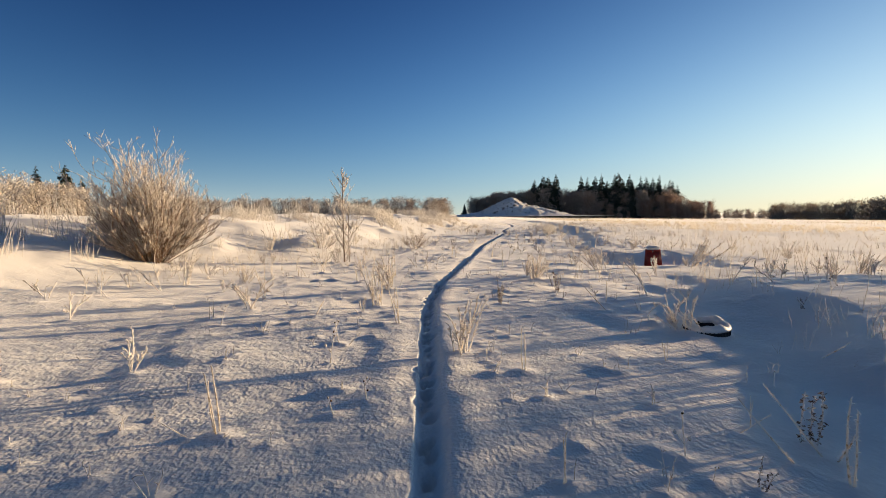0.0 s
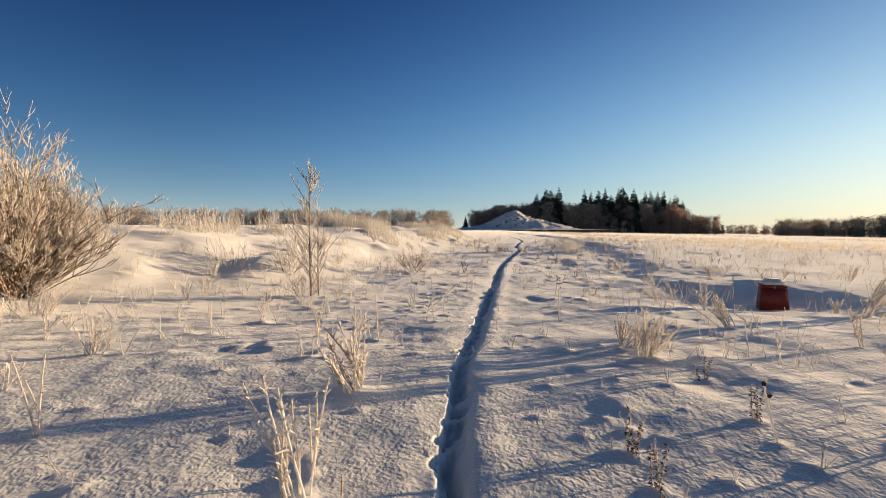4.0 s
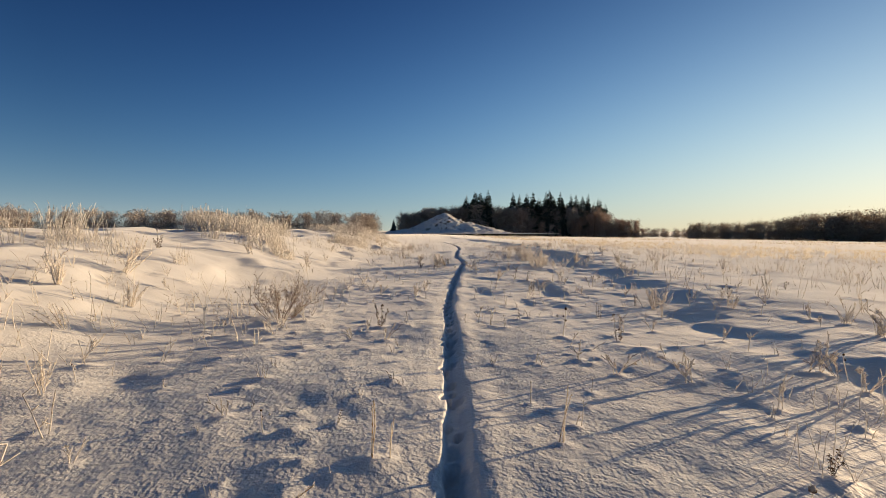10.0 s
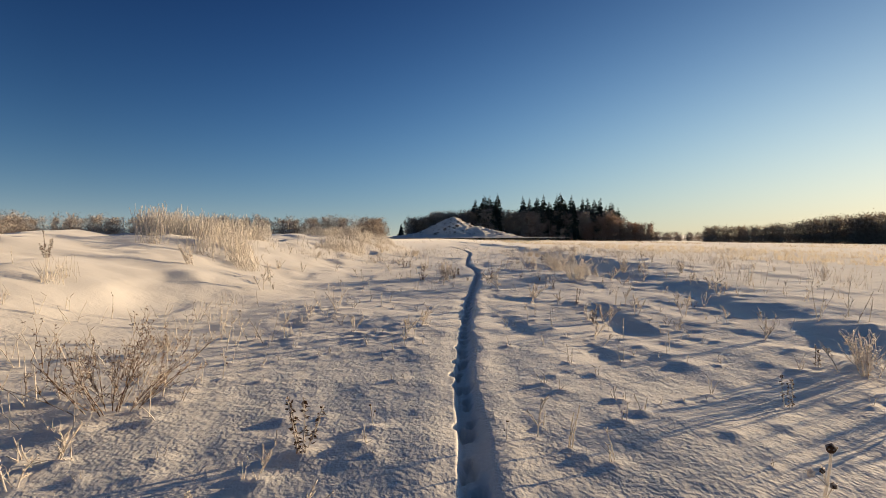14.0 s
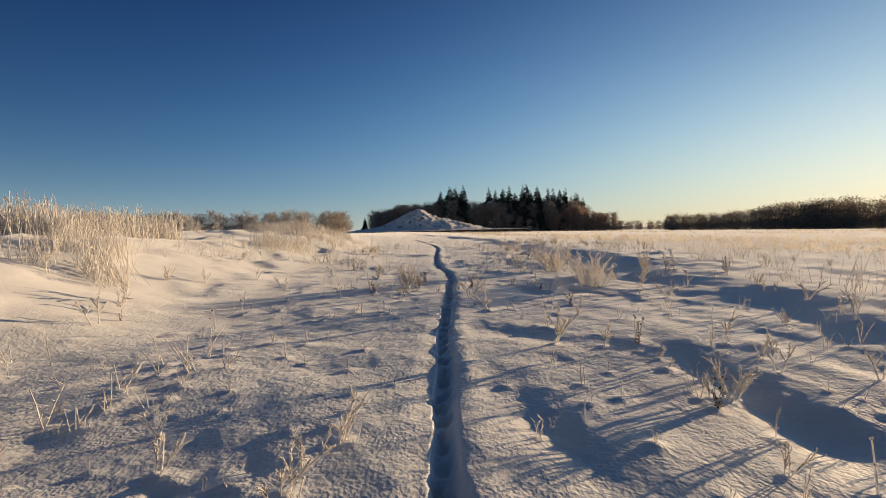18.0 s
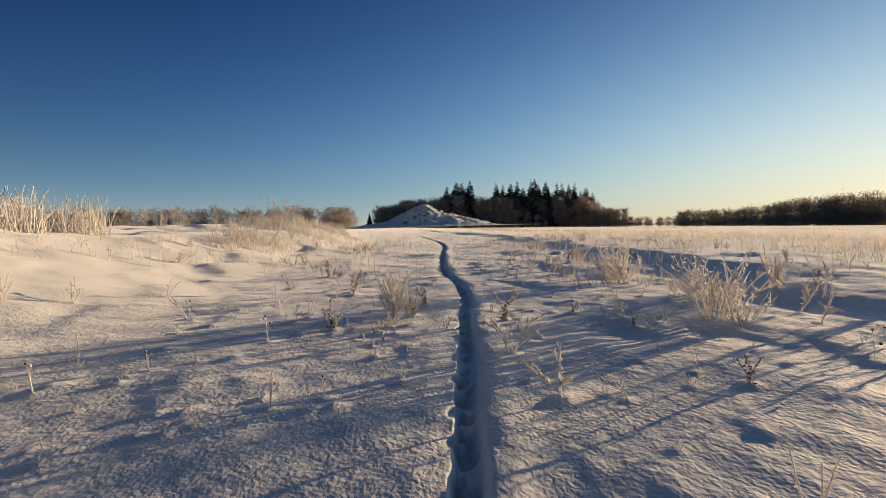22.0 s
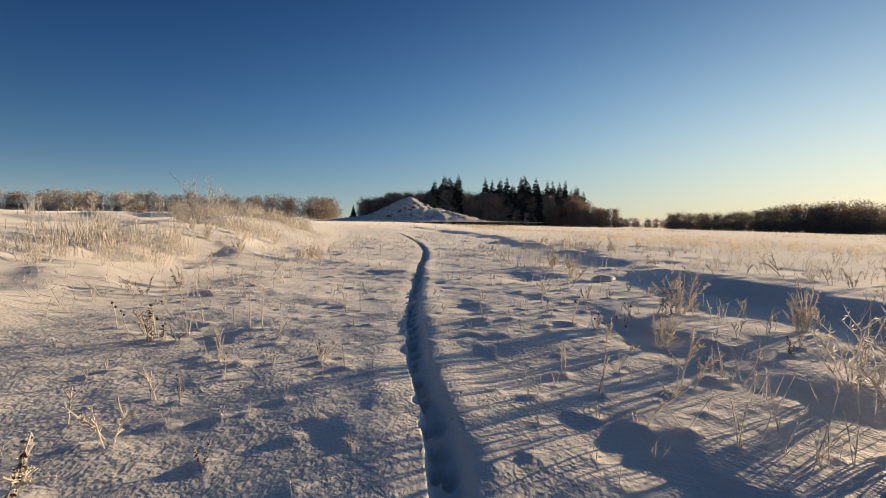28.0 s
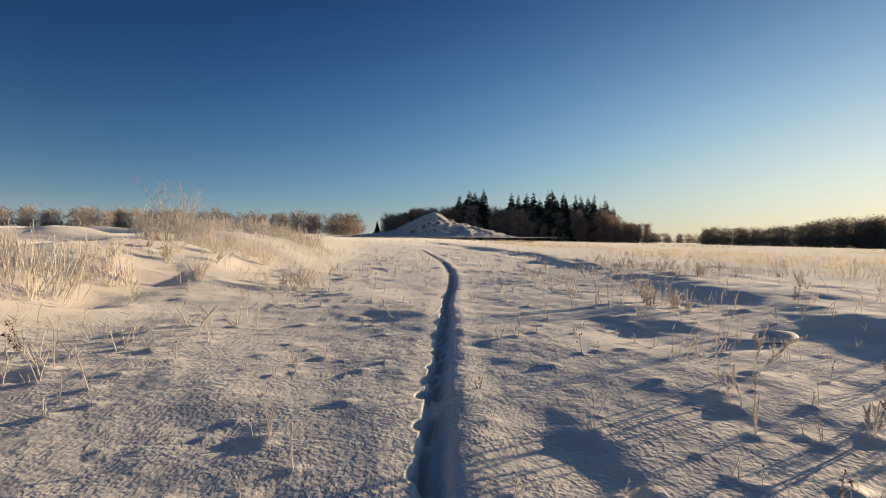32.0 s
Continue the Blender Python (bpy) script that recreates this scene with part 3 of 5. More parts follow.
# ---- plants under hoar frost ----
def bent(a, direction, length, droop, rng, n=4, wander=0.05):
    """Points along a stalk that leans over towards its tip."""
    pts, p, d = [a.copy()], a.copy(), direction.normalized()
    for i in range(n):
        d = (d + Vector((rng.gauss(0, wander), rng.gauss(0, wander), rng.gauss(0, wander) - droop / n))).normalized()
        p = p + d * length / n
        pts.append(p.copy())
    return pts


def rime(g, pts, size, count, rng):
    """Frost needles along a stalk."""
    for _ in range(count):
        t = rng.uniform(0.08, 1) * (len(pts) - 1)
        i = min(int(t), len(pts) - 2)
        p = pts[i].lerp(pts[i + 1], t - i)
        d = Vector((rng.gauss(0, 1), rng.gauss(0, 1), rng.gauss(0.3, 1))).normalized()
        g.leaf(p, p + d * size * rng.uniform(0.6, 1.4), size * 0.16, rng)


def lean_dir(rng, spread):
    a = rng.uniform(0, 2 * math.pi)
    return Vector((math.cos(a) * spread * rng.random(), math.sin(a) * spread * rng.random(), 1)).normalized()


TWIG_TIP = frost_material("frosted_twig_tip", (0.28, 0.18, 0.105), (0.86, 0.81, 0.75), 0.44)
BROWN_TWIG = frost_material("brown_twig", (0.16, 0.09, 0.045), (0.78, 0.72, 0.66), 0.59)


def hoar(g, top):
    tagged(part("hoar_frost", g.mesh("hoar_frost", FROST, False), top), kind="stuff")


def bristly(g, pts, r, shoots, size, rng, start=0.25):
    """Short upward side shoots, thick with rime, along a stalk."""
    n = len(pts) - 1
    for _ in range(shoots):
        t = rng.uniform(start, 1.0) * n
        i = min(int(t), n - 1)
        p = pts[i].lerp(pts[i + 1], t - i)
        d = (pts[i + 1] - pts[i]).normalized() * rng.uniform(0.7, 1.6) + Vector((rng.gauss(0, 0.7), rng.gauss(0, 0.7), rng.gauss(0.1, 0.5)))
        g.tube(bent(p, d, size * rng.uniform(0.5, 1.3) * (1.25 - 0.6 * t / n), 0, rng, 2, 0.12), r * 0.8, r * 0.5, 3)


def bare_stems(seed, spread, count, name, label):
    """One to three straight straws, about half a metre high."""
    rng = random.Random(seed)
    top = thing(name, label, "dry plant", "dry stems in the snow")
    frost = Geo()
    for i in range(count):
        g = Geo()
        d = lean_dir(rng, spread)
        if spread > 0.6:
            a = rng.uniform(0, 2 * math.pi)
            d = Vector((math.cos(a), math.sin(a), rng.uniform(0.7, 1.1))).normalized()
        pts = bent(Vector((rng.gauss(0, 0.02), rng.gauss(0, 0.02), -0.04)), d, 0.54 * rng.uniform(0.7, 1.1), rng.uniform(0, 0.35), rng, 5, 0.045)
        g.tube(pts, 0.0072, 0.004, 5)
        bristly(frost, pts, 0.004, 5, 0.03, rng, 0.4)
        rime(frost, pts, 0.02, 60, rng)
        part("stem", g.mesh("straw", STRAW), top)
    hoar(frost, top)
    return top


def weed(seed):
    rng = random.Random(seed)
    top = thing("weed_stalk", "dry weed stalk with small frosted seed heads, standing in the snow", "dry plant", "weed stalks in the snow")
    g = Geo()
    pts = bent(Vector((0, 0, -0.04)), lean_dir(rng, 0.25), 0.5, rng.uniform(0, 0.3), rng, 5, 0.05)
    g.tube(pts, 0.0085, 0.007, 5)
    frost = Geo()
    rime(frost, pts, 0.015, 26, rng)
    part("stem", g.mesh("weed_stem", FROST), top)
    ends = [pts[-1]]
    for i in range(rng.randint(1, 4)):
        b = pts[rng.randint(2, 4)]
        g = Geo()
        tw = bent(b, lean_dir(rng, 1.2), rng.uniform(0.08, 0.2), 0.1, rng, 3)
        g.tube(tw, 0.0042, 0.0035, 4)
        rime(frost, tw, 0.012, 8, rng)
        part("twig", g.mesh("weed_twig", FROST), top)
        ends.append(tw[-1])
    for e in ends:
        g = Geo()
        g.blob(e, rng.uniform(0.014, 0.024), 1.2, rng)
        rime(frost, [e, e + Vector((0, 0, 0.012))], 0.024, 10, rng)
        part("seed_head", g.mesh("weed_head", DRY_LEAF if rng.random() < 0.6 else FROST), top)
    hoar(frost, top)
    return top


def feathery(seed):
    """A branching weed thick with rime."""
    rng = random.Random(seed)
    top = thing("frosted_weed", "branching weed thickly coated with white hoar frost", "dry plant", "frosted weeds beside the path")
    frost = Geo()
    for s in range(rng.randint(1, 4)):
        g = Geo()
        pts = bent(Vector((rng.gauss(0, 0.03), rng.gauss(0, 0.03), -0.04)), lean_dir(rng, 0.7), 0.56 * rng.uniform(0.6, 1.1), rng.uniform(0.0, 0.45), rng, 6, 0.07)
        g.tube(pts, 0.0088, 0.007, 5)
        bristly(frost, pts, 0.0085, 18, 0.055, rng, 0.3)
        rime(frost, pts, 0.018, 50, rng)
        stem = part("stem", g.mesh("frosted_stem", FROST), top)
        for i in range(rng.randint(2, 4)):
            k = rng.randint(2, 5)
            g = Geo()
            out = (pts[k] - pts[k - 1]).normalized() + Vector((rng.gauss(0, 0.8), rng.gauss(0, 0.8), rng.uniform(0.2, 0.8)))
            tw = bent(pts[k], out, rng.uniform(0.1, 0.24), rng.uniform(-0.2, 0.4), rng, 4, 0.1)
            g.tube(tw, 0.0078, 0.006, 4)
            bristly(frost, tw, 0.0076, 11, 0.045, rng, 0.15)
            rime(frost, tw, 0.016, 26, rng)
            part("twig", g.mesh("frosted_twig", FROST), stem)
    hoar(frost, top)
    return top


def tuft(seed, stems, label):
    """A clump of upright stalks, bristling with short frosted shoots."""
    rng = random.Random(seed)
    top = thing("frosted_clump", label, "dry plant", "frosted clumps of stalks")
    wind = Vector((rng.gauss(0, 0.16), rng.gauss(0, 0.16), 0))
    frost = Geo()
    for i in range(stems):
        g = Geo()
        a = Vector((rng.gauss(0, 0.035), rng.gauss(0, 0.035), -0.03))
        pts = bent(a, lean_dir(rng, 0.38) + wind + Vector((a.x * 3, a.y * 3, 0)), 0.52 * rng.uniform(0.4, 1.08), rng.uniform(-0.1, 0.35), rng, 5, 0.06)
        g.tube(pts, 0.006, 0.0048, 4)
        bristly(frost, pts, 0.006, 22, 0.05, rng, 0.3)
        rime(frost, pts, 0.014, 22, rng)
        part("stem", g.mesh("clump_stem", rng.choice((STRAW, FROST, FROST))), top)
    hoar(frost, top)
    return top


def dried(seed):
    """A dark dried plant with curled leaves hanging from its stalks."""
    rng = random.Random(seed)
    top = thing("dried_weed", "dark brown dried weed with curled leaves and frosted tips", "dry plant", "dried leafy weeds")
    for s in range(rng.randint(2, 4)):
        g = Geo()
        pts = bent(Vector((rng.gauss(0, 0.03), rng.gauss(0, 0.03), -0.04)), lean_dir(rng, 0.4), 0.52 * rng.uniform(0.6, 1.05), rng.uniform(0, 0.3), rng, 6, 0.06)
        g.tube(pts, 0.006, 0.004, 5)
        stem = part("stem", g.mesh("dried_stem", TWIG), top)
        g = Geo()
        for i in range(40):
            t = rng.uniform(0.15, 1) * 5.9
            p = pts[int(t)].lerp(pts[min(int(t) + 1, 6)], t - int(t))
            d = Vector((rng.gauss(0, 1), rng.gauss(0, 1), rng.uniform(-1, 0.7))).normalized()
            g.leaf(p, p + d * rng.uniform(0.02, 0.05), rng.uniform(0.006, 0.013), rng)
        tagged(part("leaf_clump", g.mesh("curled_leaves", DRY_LEAF, False), stem), kind="stuff")
        g = Geo()
        rime(g, pts[3:], 0.02, 30, rng)
        tagged(part("hoar_frost", g.mesh("rime", FROST, False), stem), kind="stuff")
    return top


def branching(g, a, d, length, r, depth, rng, straight=0.5, tips=None):
    """A limb that forks into twigs; the last twigs may go into a mesh of their own."""
    pts = bent(a, d, length, -0.12, rng, 4, 0.09)
    if tips and not depth:
        g, r = tips, max(r, 0.0072)
    g.tube(pts, r, r * 0.55, 4 if depth else 3)
    if not depth:
        rime(g, pts, 0.03, 5, rng)
        return
    for i in range(rng.randint(3, 5)):
        k = rng.randint(1, 4)
        out = (pts[k] - pts[k - 1]).normalized() * straight * 2 + Vector((rng.gauss(0, 0.6), rng.gauss(0, 0.6), rng.uniform(0, 0.7)))
        branching(g, pts[k], out, length * rng.uniform(0.3, 0.55), r * 0.6, depth - 1, rng, straight, tips)


def shrub(seed, height, width, limbs, name, label, depth=2, mat=None, r=0.008, open_out=0.85):
    rng = random.Random(seed)
    top = thing(name, label, "shrub")
    for i in range(limbs):
        g = Geo()
        q = math.sqrt(rng.random())
        a = rng.uniform(0, 2 * math.pi)
        lean = q * width / height * open_out
        d = Vector((math.cos(a) * lean, math.sin(a) * lean, 1))
        foot = Vector((math.cos(a), math.sin(a), 0)) * q * width * 0.16 + Vector((0, 0, -0.05))
        branching(g, foot, d, height * rng.uniform(0.6, 0.82) * (1 - 0.12 * q), r * height ** 0.5, depth, rng, 0.38)
        part("limb", g.mesh("limb", mat or TWIG), top)
    return top


def round_bush(seed, height, limbs, label):
    """A ball of stems that spring from one foot, white with frost at the tips."""
    rng = random.Random(seed)
    top = thing("bush", label, "shrub")
    for i in range(limbs):
        tilt = radians(54) * rng.random() ** 0.6
        a = rng.uniform(0, 2 * math.pi)
        d = Vector((math.cos(a) * math.sin(tilt), math.sin(a) * math.sin(tilt), math.cos(tilt)))
        foot = Vector((math.cos(a), math.sin(a), 0)) * rng.uniform(0, 0.32) + Vector((0, 0, -0.06))
        g, tips = Geo(), Geo()
        branching(g, foot, d, height * math.cos(tilt) * rng.uniform(0.54, 0.76), 0.019, 3, rng, 0.55, tips)
        limb = part("limb", g.mesh("limb", BROWN_TWIG), top)
        tagged(part("twig_spray", tips.mesh("twig_spray", TWIG_TIP), limb, "thin twigs white with hoar frost"), kind="stuff")
    return top


def tall_sapling(seed, height):
    rng = random.Random(seed)
    top = thing("sapling", "slender young tree with bare frosted branches, rising from the snow", "tree")
    for h, off in ((height, Vector((0, 0, -0.1))), (height * 0.62, Vector((0.16, 0.1, -0.1)))):
        g = Geo()
        pts = bent(off, Vector((0.0, 0.02, 1)), h + 0.1, 0, rng, 10, 0.012)
        g.tube(pts, 0.027 * h / height + 0.004, 0.008, 6)
        rime(g, pts[5:], 0.03, 40, rng)
        trunk = part("trunk", g.mesh("sapling_trunk", BROWN_TWIG), top)
        for i in range(int(46 * h / height)):
            t = rng.uniform(0.08, 0.97)
            p = pts[int(t * 10)].lerp(pts[min(int(t * 10) + 1, 10)], t * 10 - int(t * 10))
            a = rng.uniform(0, 2 * math.pi)
            l = h * (0.34 - 0.28 * t) * rng.uniform(0.6, 1.2)
            g = Geo()
            branching(g, p, Vector((math.cos(a), math.sin(a), rng.uniform(1.0, 1.8))), l, 0.014, 1, rng, 0.9)
            part("branch", g.mesh("sapling_branch", TWIG), trunk)
    return top


stocks = {
    "stems": Stock([bare_stems(300 + i, 0.25, 1 + i % 3, "dry_stem", "pale straight dry stems coated with frost, standing in the snow") for i in range(7)]),
    "leaning": Stock([bare_stems(320 + i, 1.0, 1 + (i == 3), "leaning_stem", "long pale frosted stem leaning over the snow") for i in range(5)]),
    "weed": Stock([weed(340 + i) for i in range(8)]),
    "feathery": Stock([feathery(360 + i) for i in range(10)]),
    "tuft": Stock([tuft(380 + i, 8 + 2 * i, "clump of dry straw-coloured stalks bristling with frost") for i in range(6)]),
    "tuft_big": Stock([shrub(400 + i, 0.55, 0.55, 16, "frosted_bush", "dense low bush of arching stems white with frost", 1, FROST, 0.009) for i in range(3)]),
    "dried": Stock([dried(420 + i) for i in range(6)]),
    "shrub": Stock([shrub(440 + i, 0.55, 0.75, 22, "low_shrub", "low bare shrub with a fan of frosted twigs", 1) for i in range(3)]),
}
pr = random.Random(77)
count = 0


def plant(kind, x, y, height):
    """A plant of that kind and height where it stands."""
    global count
    count += 1
    mound_at(x, y, height)
    return stocks[kind].put(count * 7 + pr.randint(0, 9), x, y, height / 0.52, pr.uniform(0, 360))


# plants that stand singly beside the path, in the order in which the path meets them
plant("dried", 1.74, 2.53, 0.21)
plant("stems", 0.73, 2.61, 0.18)
plant("stems", 0.67, 2.61, 0.35)
plant("stems", 2.32, 2.61, 0.55)
plant("weed", 1.52, 2.62, 0.12)
plant("leaning", 2.15, 2.78, 0.49)
plant("leaning", 2.43, 2.92, 0.52)
plant("weed", -1.16, 3.12, 0.10)
plant("leaning", 2.05, 3.23, 0.30)
plant("leaning", -1.79, 3.26, 0.27)
plant("stems", -1.59, 3.31, 0.51)
plant("stems", 2.21, 3.35, 0.24)
plant("weed", -0.85, 3.61, 0.19)
plant("feathery", 1.67, 3.74, 0.18)
plant("weed", -0.64, 3.87, 0.21)
plant("weed", 1.26, 3.91, 0.14)
plant("leaning", 1.04, 4.03, 0.14)
plant("weed", 2.91, 4.12, 0.19)
plant("leaning", 2.74, 4.24, 0.25)
plant("stems", 0.78, 4.51, 0.48)
plant("weed", 1.57, 4.63, 0.11)
plant("feathery", -3.17, 4.75, 0.42)
plant("leaning", 3.86, 4.83, 0.40)
plant("weed", 0.44, 4.86, 0.23)
plant("stems", 2.31, 4.87, 0.23)
plant("tuft", 0.19, 5.16, 0.67)
plant("leaning", -1.17, 5.67, 0.23)
plant("leaning", -2.51, 6.58, 0.23)
plant("feathery", 3.29, 6.78, 0.48)
plant("feathery", 2.95, 6.84, 0.32)
plant("feathery", -5.93, 7.49, 0.53)
plant("stems", -0.75, 7.71, 0.45)
plant("stems", 2.70, 7.94, 0.47)
plant("dried", 1.04, 8.70, 0.41)
plant("tuft", -3.63, 8.75, 0.41)
plant("dried", 2.22, 9.18, 0.38)
plant("feathery", 5.73, 9.33, 0.66)
plant("feathery", -7.98, 9.48, 0.67)
plant("feathery", -6.25, 10.56, 0.62)
plant("tuft", 9.97, 11.33, 0.67)
plant("stems", -1.69, 11.34, 0.47)
plant("stems", -1.93, 11.34, 0.41)
plant("stems", -2.05, 11.35, 0.41)
plant("leaning", 0.15, 11.39, 0.21)
plant("tuft", -6.14, 11.42, 0.81)
plant("leaning", -0.61, 11.43, 0.24)
plant("tuft", 2.21, 11.50, 0.54)
plant("leaning", 1.30, 11.57, 0.36)
plant("feathery", 5.17, 11.58, 0.55)
plant("stems", -1.89, 11.61, 0.70)
plant("tuft", 2.07, 11.67, 0.45)
plant("weed", -0.83, 12.00, 0.25)
plant("leaning", -1.00, 12.00, 0.37)
plant("stems", -1.19, 12.31, 0.72)
plant("weed", -1.33, 12.42, 0.33)
plant("stems", -2.13, 12.56, 0.63)
plant("weed", 0.56, 12.73, 0.20)
plant("stems", -3.87, 12.75, 0.55)
plant("feathery", -1.68, 13.20, 0.33)
plant("feathery", -0.39, 13.48, 0.35)
plant("weed", -0.16, 13.48, 0.18)
plant("stems", 1.76, 13.57, 0.66)
plant("leaning", 10.92, 13.83, 0.49)
plant("stems", -0.23, 14.11, 0.33)
plant("weed", 0.77, 14.40, 0.28)
plant("feathery", -0.58, 14.51, 0.43)
plant("feathery", -0.81, 14.69, 0.37)
plant("feathery", 5.01, 14.97, 0.69)
plant("stems", -0.18, 15.88, 0.22)
plant("weed", -0.60, 16.08, 0.12)
plant("weed", -0.47, 16.14, 0.23)
plant("leaning", 0.06, 16.15, 0.31)
plant("leaning", -1.48, 16.17, 0.24)
plant("weed", -0.87, 16.19, 0.24)
plant("tuft", -6.13, 16.35, 0.46)
plant("weed", 3.20, 16.49, 0.13)
plant("tuft", -5.99, 16.89, 0.50)
plant("feathery", 5.34, 16.90, 0.60)
plant("stems", -0.97, 16.94, 0.29)
plant("leaning", -0.21, 17.32, 0.58)
plant("feathery", 5.50, 17.47, 0.33)
plant("stems", 0.48, 17.70, 0.34)
plant("stems", 0.33, 17.71, 0.52)
plant("stems", 1.84, 17.77, 0.47)
plant("feathery", -1.88, 18.11, 0.19)
plant("feathery", 4.18, 18.19, 0.35)
plant("feathery", 5.57, 18.54, 0.40)
plant("weed", 1.90, 18.73, 0.28)
plant("feathery", -0.99, 18.84, 0.21)
plant("weed", 4.04, 19.07, 0.11)
plant("tuft", -7.04, 19.48, 0.65)
plant("dried", 9.82, 20.52, 0.21)
plant("tuft", 8.17, 20.55, 0.36)
plant("leaning", 3.40, 20.57, 0.35)
plant("feathery", 3.23, 20.80, 0.27)
plant("shrub", -5.29, 20.85, 1.13)
plant("tuft", 8.66, 21.52, 0.46)
plant("feathery", 4.51, 21.56, 0.43)
plant("feathery", 5.07, 21.65, 0.27)
plant("feathery", 0.58, 21.75, 0.32)
plant("feathery", 0.04, 21.96, 0.24)
plant("tuft", -4.42, 22.53, 0.57)
plant("stems", 2.47, 22.55, 0.33)
plant("feathery", 0.27, 22.59, 0.22)
plant("feathery", -1.25, 22.62, 0.33)
plant("weed", 7.98, 22.63, 0.35)
plant("weed", 2.04, 22.74, 0.17)
plant("feathery", 2.26, 22.77, 0.34)
plant("dried", 0.49, 22.80, 0.58)
plant("feathery", 6.00, 22.87, 0.35)
plant("feathery", -2.57, 23.20, 0.50)
plant("weed", 1.03, 23.20, 0.22)
plant("feathery", 6.33, 24.11, 0.44)
plant("weed", 8.39, 24.17, 0.40)
plant("tuft", -4.46, 24.70, 0.56)
plant("tuft", -5.90, 24.95, 0.71)
plant("feathery", 9.25, 25.19, 0.26)
plant("feathery", 6.76, 25.65, 0.37)
plant("feathery", 4.26, 25.69, 0.29)
plant("feathery", 1.49, 26.65, 0.35)
plant("feathery", 6.08, 26.66, 0.27)
plant("feathery", 6.09, 27.02, 0.19)
plant("feathery", 1.56, 27.40, 0.21)
plant("weed", 3.71, 27.47, 0.21)
plant("feathery", 1.83, 27.62, 0.39)
plant("stems", 4.98, 27.78, 0.26)
plant("weed", 3.95, 27.81, 0.18)
plant("weed", 4.29, 27.90, 0.18)
plant("feathery", 6.10, 28.03, 0.42)
plant("weed", 1.93, 28.18, 0.10)
plant("feathery", 0.37, 28.27, 0.25)
plant("feathery", 5.72, 28.34, 0.29)
plant("feathery", 6.36, 28.46, 0.26)
plant("weed", 3.41, 28.48, 0.10)
plant("dried", 7.74, 28.66, 0.24)
plant("feathery", 5.37, 28.86, 0.17)
plant("weed", 2.35, 28.87, 0.10)
plant("stems", 6.14, 28.99, 0.35)
plant("feathery", 6.41, 29.04, 0.43)
plant("dried", -0.74, 29.09, 0.18)
plant("feathery", -1.67, 29.29, 0.23)
plant("tuft", -6.31, 29.30, 0.67)
plant("feathery", 8.98, 29.52, 0.47)
plant("weed", 8.73, 29.59, 0.21)
plant("feathery", 4.52, 29.82, 0.58)
plant("feathery", 0.51, 30.04, 0.22)
plant("stems", 7.24, 30.25, 0.23)
plant("stems", 4.79, 30.67, 0.37)
plant("stems", 1.34, 30.93, 0.26)
plant("feathery", 0.85, 31.10, 0.20)
plant("dried", 5.94, 32.22, 0.41)
plant("feathery", 4.88, 32.22, 0.24)
plant("feathery", 5.51, 32.33, 0.17)
plant("feathery", 4.43, 32.38, 0.56)
plant("leaning", 2.49, 32.69, 0.26)
plant("stems", 2.16, 32.82, 0.31)
plant("dried", 4.30, 32.83, 0.12)
plant("weed", 1.30, 32.97, 0.11)
plant("dried", -1.86, 33.10, 0.23)
plant("feathery", 4.45, 33.61, 0.52)
plant("feathery", 4.61, 33.77, 0.27)
plant("tuft", -4.26, 33.78, 0.64)
plant("tuft_big", 7.52, 34.01, 0.63)
plant("dried", 6.29, 34.36, 0.10)
plant("dried", 6.29, 34.36, 0.25)
plant("feathery", 8.86, 34.40, 0.79)
plant("feathery", 4.86, 34.59, 0.20)
plant("feathery", 4.85, 34.59, 0.10)
plant("dried", 3.17, 34.63, 0.22)
plant("leaning", 6.24, 34.68, 0.16)
plant("stems", 4.41, 34.69, 0.11)
plant("feathery", 6.37, 34.72, 0.27)
plant("feathery", 6.40, 34.79, 0.22)
plant("dried", 4.49, 34.92, 0.18)
plant("dried", 4.48, 34.95, 0.12)
plant("feathery", 6.23, 34.98, 0.18)
plant("dried", 4.03, 35.05, 0.19)
plant("dried", 4.03, 35.05, 0.22)
plant("feathery", 3.15, 35.07, 0.19)
plant("dried", 3.13, 35.08, 0.22)
plant("tuft", 8.05, 35.09, 0.58)
plant("dried", 4.89, 35.23, 0.56)
plant("feathery", 4.89, 35.23, 0.40)
plant("weed", 5.12, 35.25, 0.23)
plant("feathery", 2.56, 35.29, 0.38)
plant("dried", 5.93, 35.31, 0.27)
plant("weed", 3.55, 35.31, 0.14)
plant("feathery", 3.32, 35.38, 0.21)
plant("dried", 6.00, 35.40, 0.21)
plant("stems", 3.62, 35.40, 0.21)
plant("shrub", 3.35, 35.44, 0.21)
plant("dried", 2.56, 35.51, 0.33)
plant("dried", 2.56, 35.51, 0.47)
plant("weed", 5.47, 35.69, 0.19)
plant("tuft_big", 8.55, 35.69, 0.62)
plant("tuft_big", 8.27, 35.79, 0.44)
plant("feathery", 5.12, 35.83, 0.49)
plant("weed", 4.90, 35.83, 0.28)
plant("dried", 4.90, 35.89, 0.16)
plant("tuft_big", 8.23, 35.96, 0.50)
plant("dried", 3.71, 35.98, 0.46)
plant("tuft", 10.09, 36.02, 0.77)
plant("feathery", 3.45, 36.04, 0.55)
plant("weed", 1.86, 36.07, 0.17)
plant("weed", 4.77, 36.13, 0.26)
plant("tuft", 3.70, 36.15, 0.48)
plant("feathery", 3.44, 36.20, 0.40)
plant("leaning", 2.16, 36.27, 0.27)
plant("stems", 2.16, 36.27, 0.36)
plant("weed", 2.55, 36.42, 0.24)
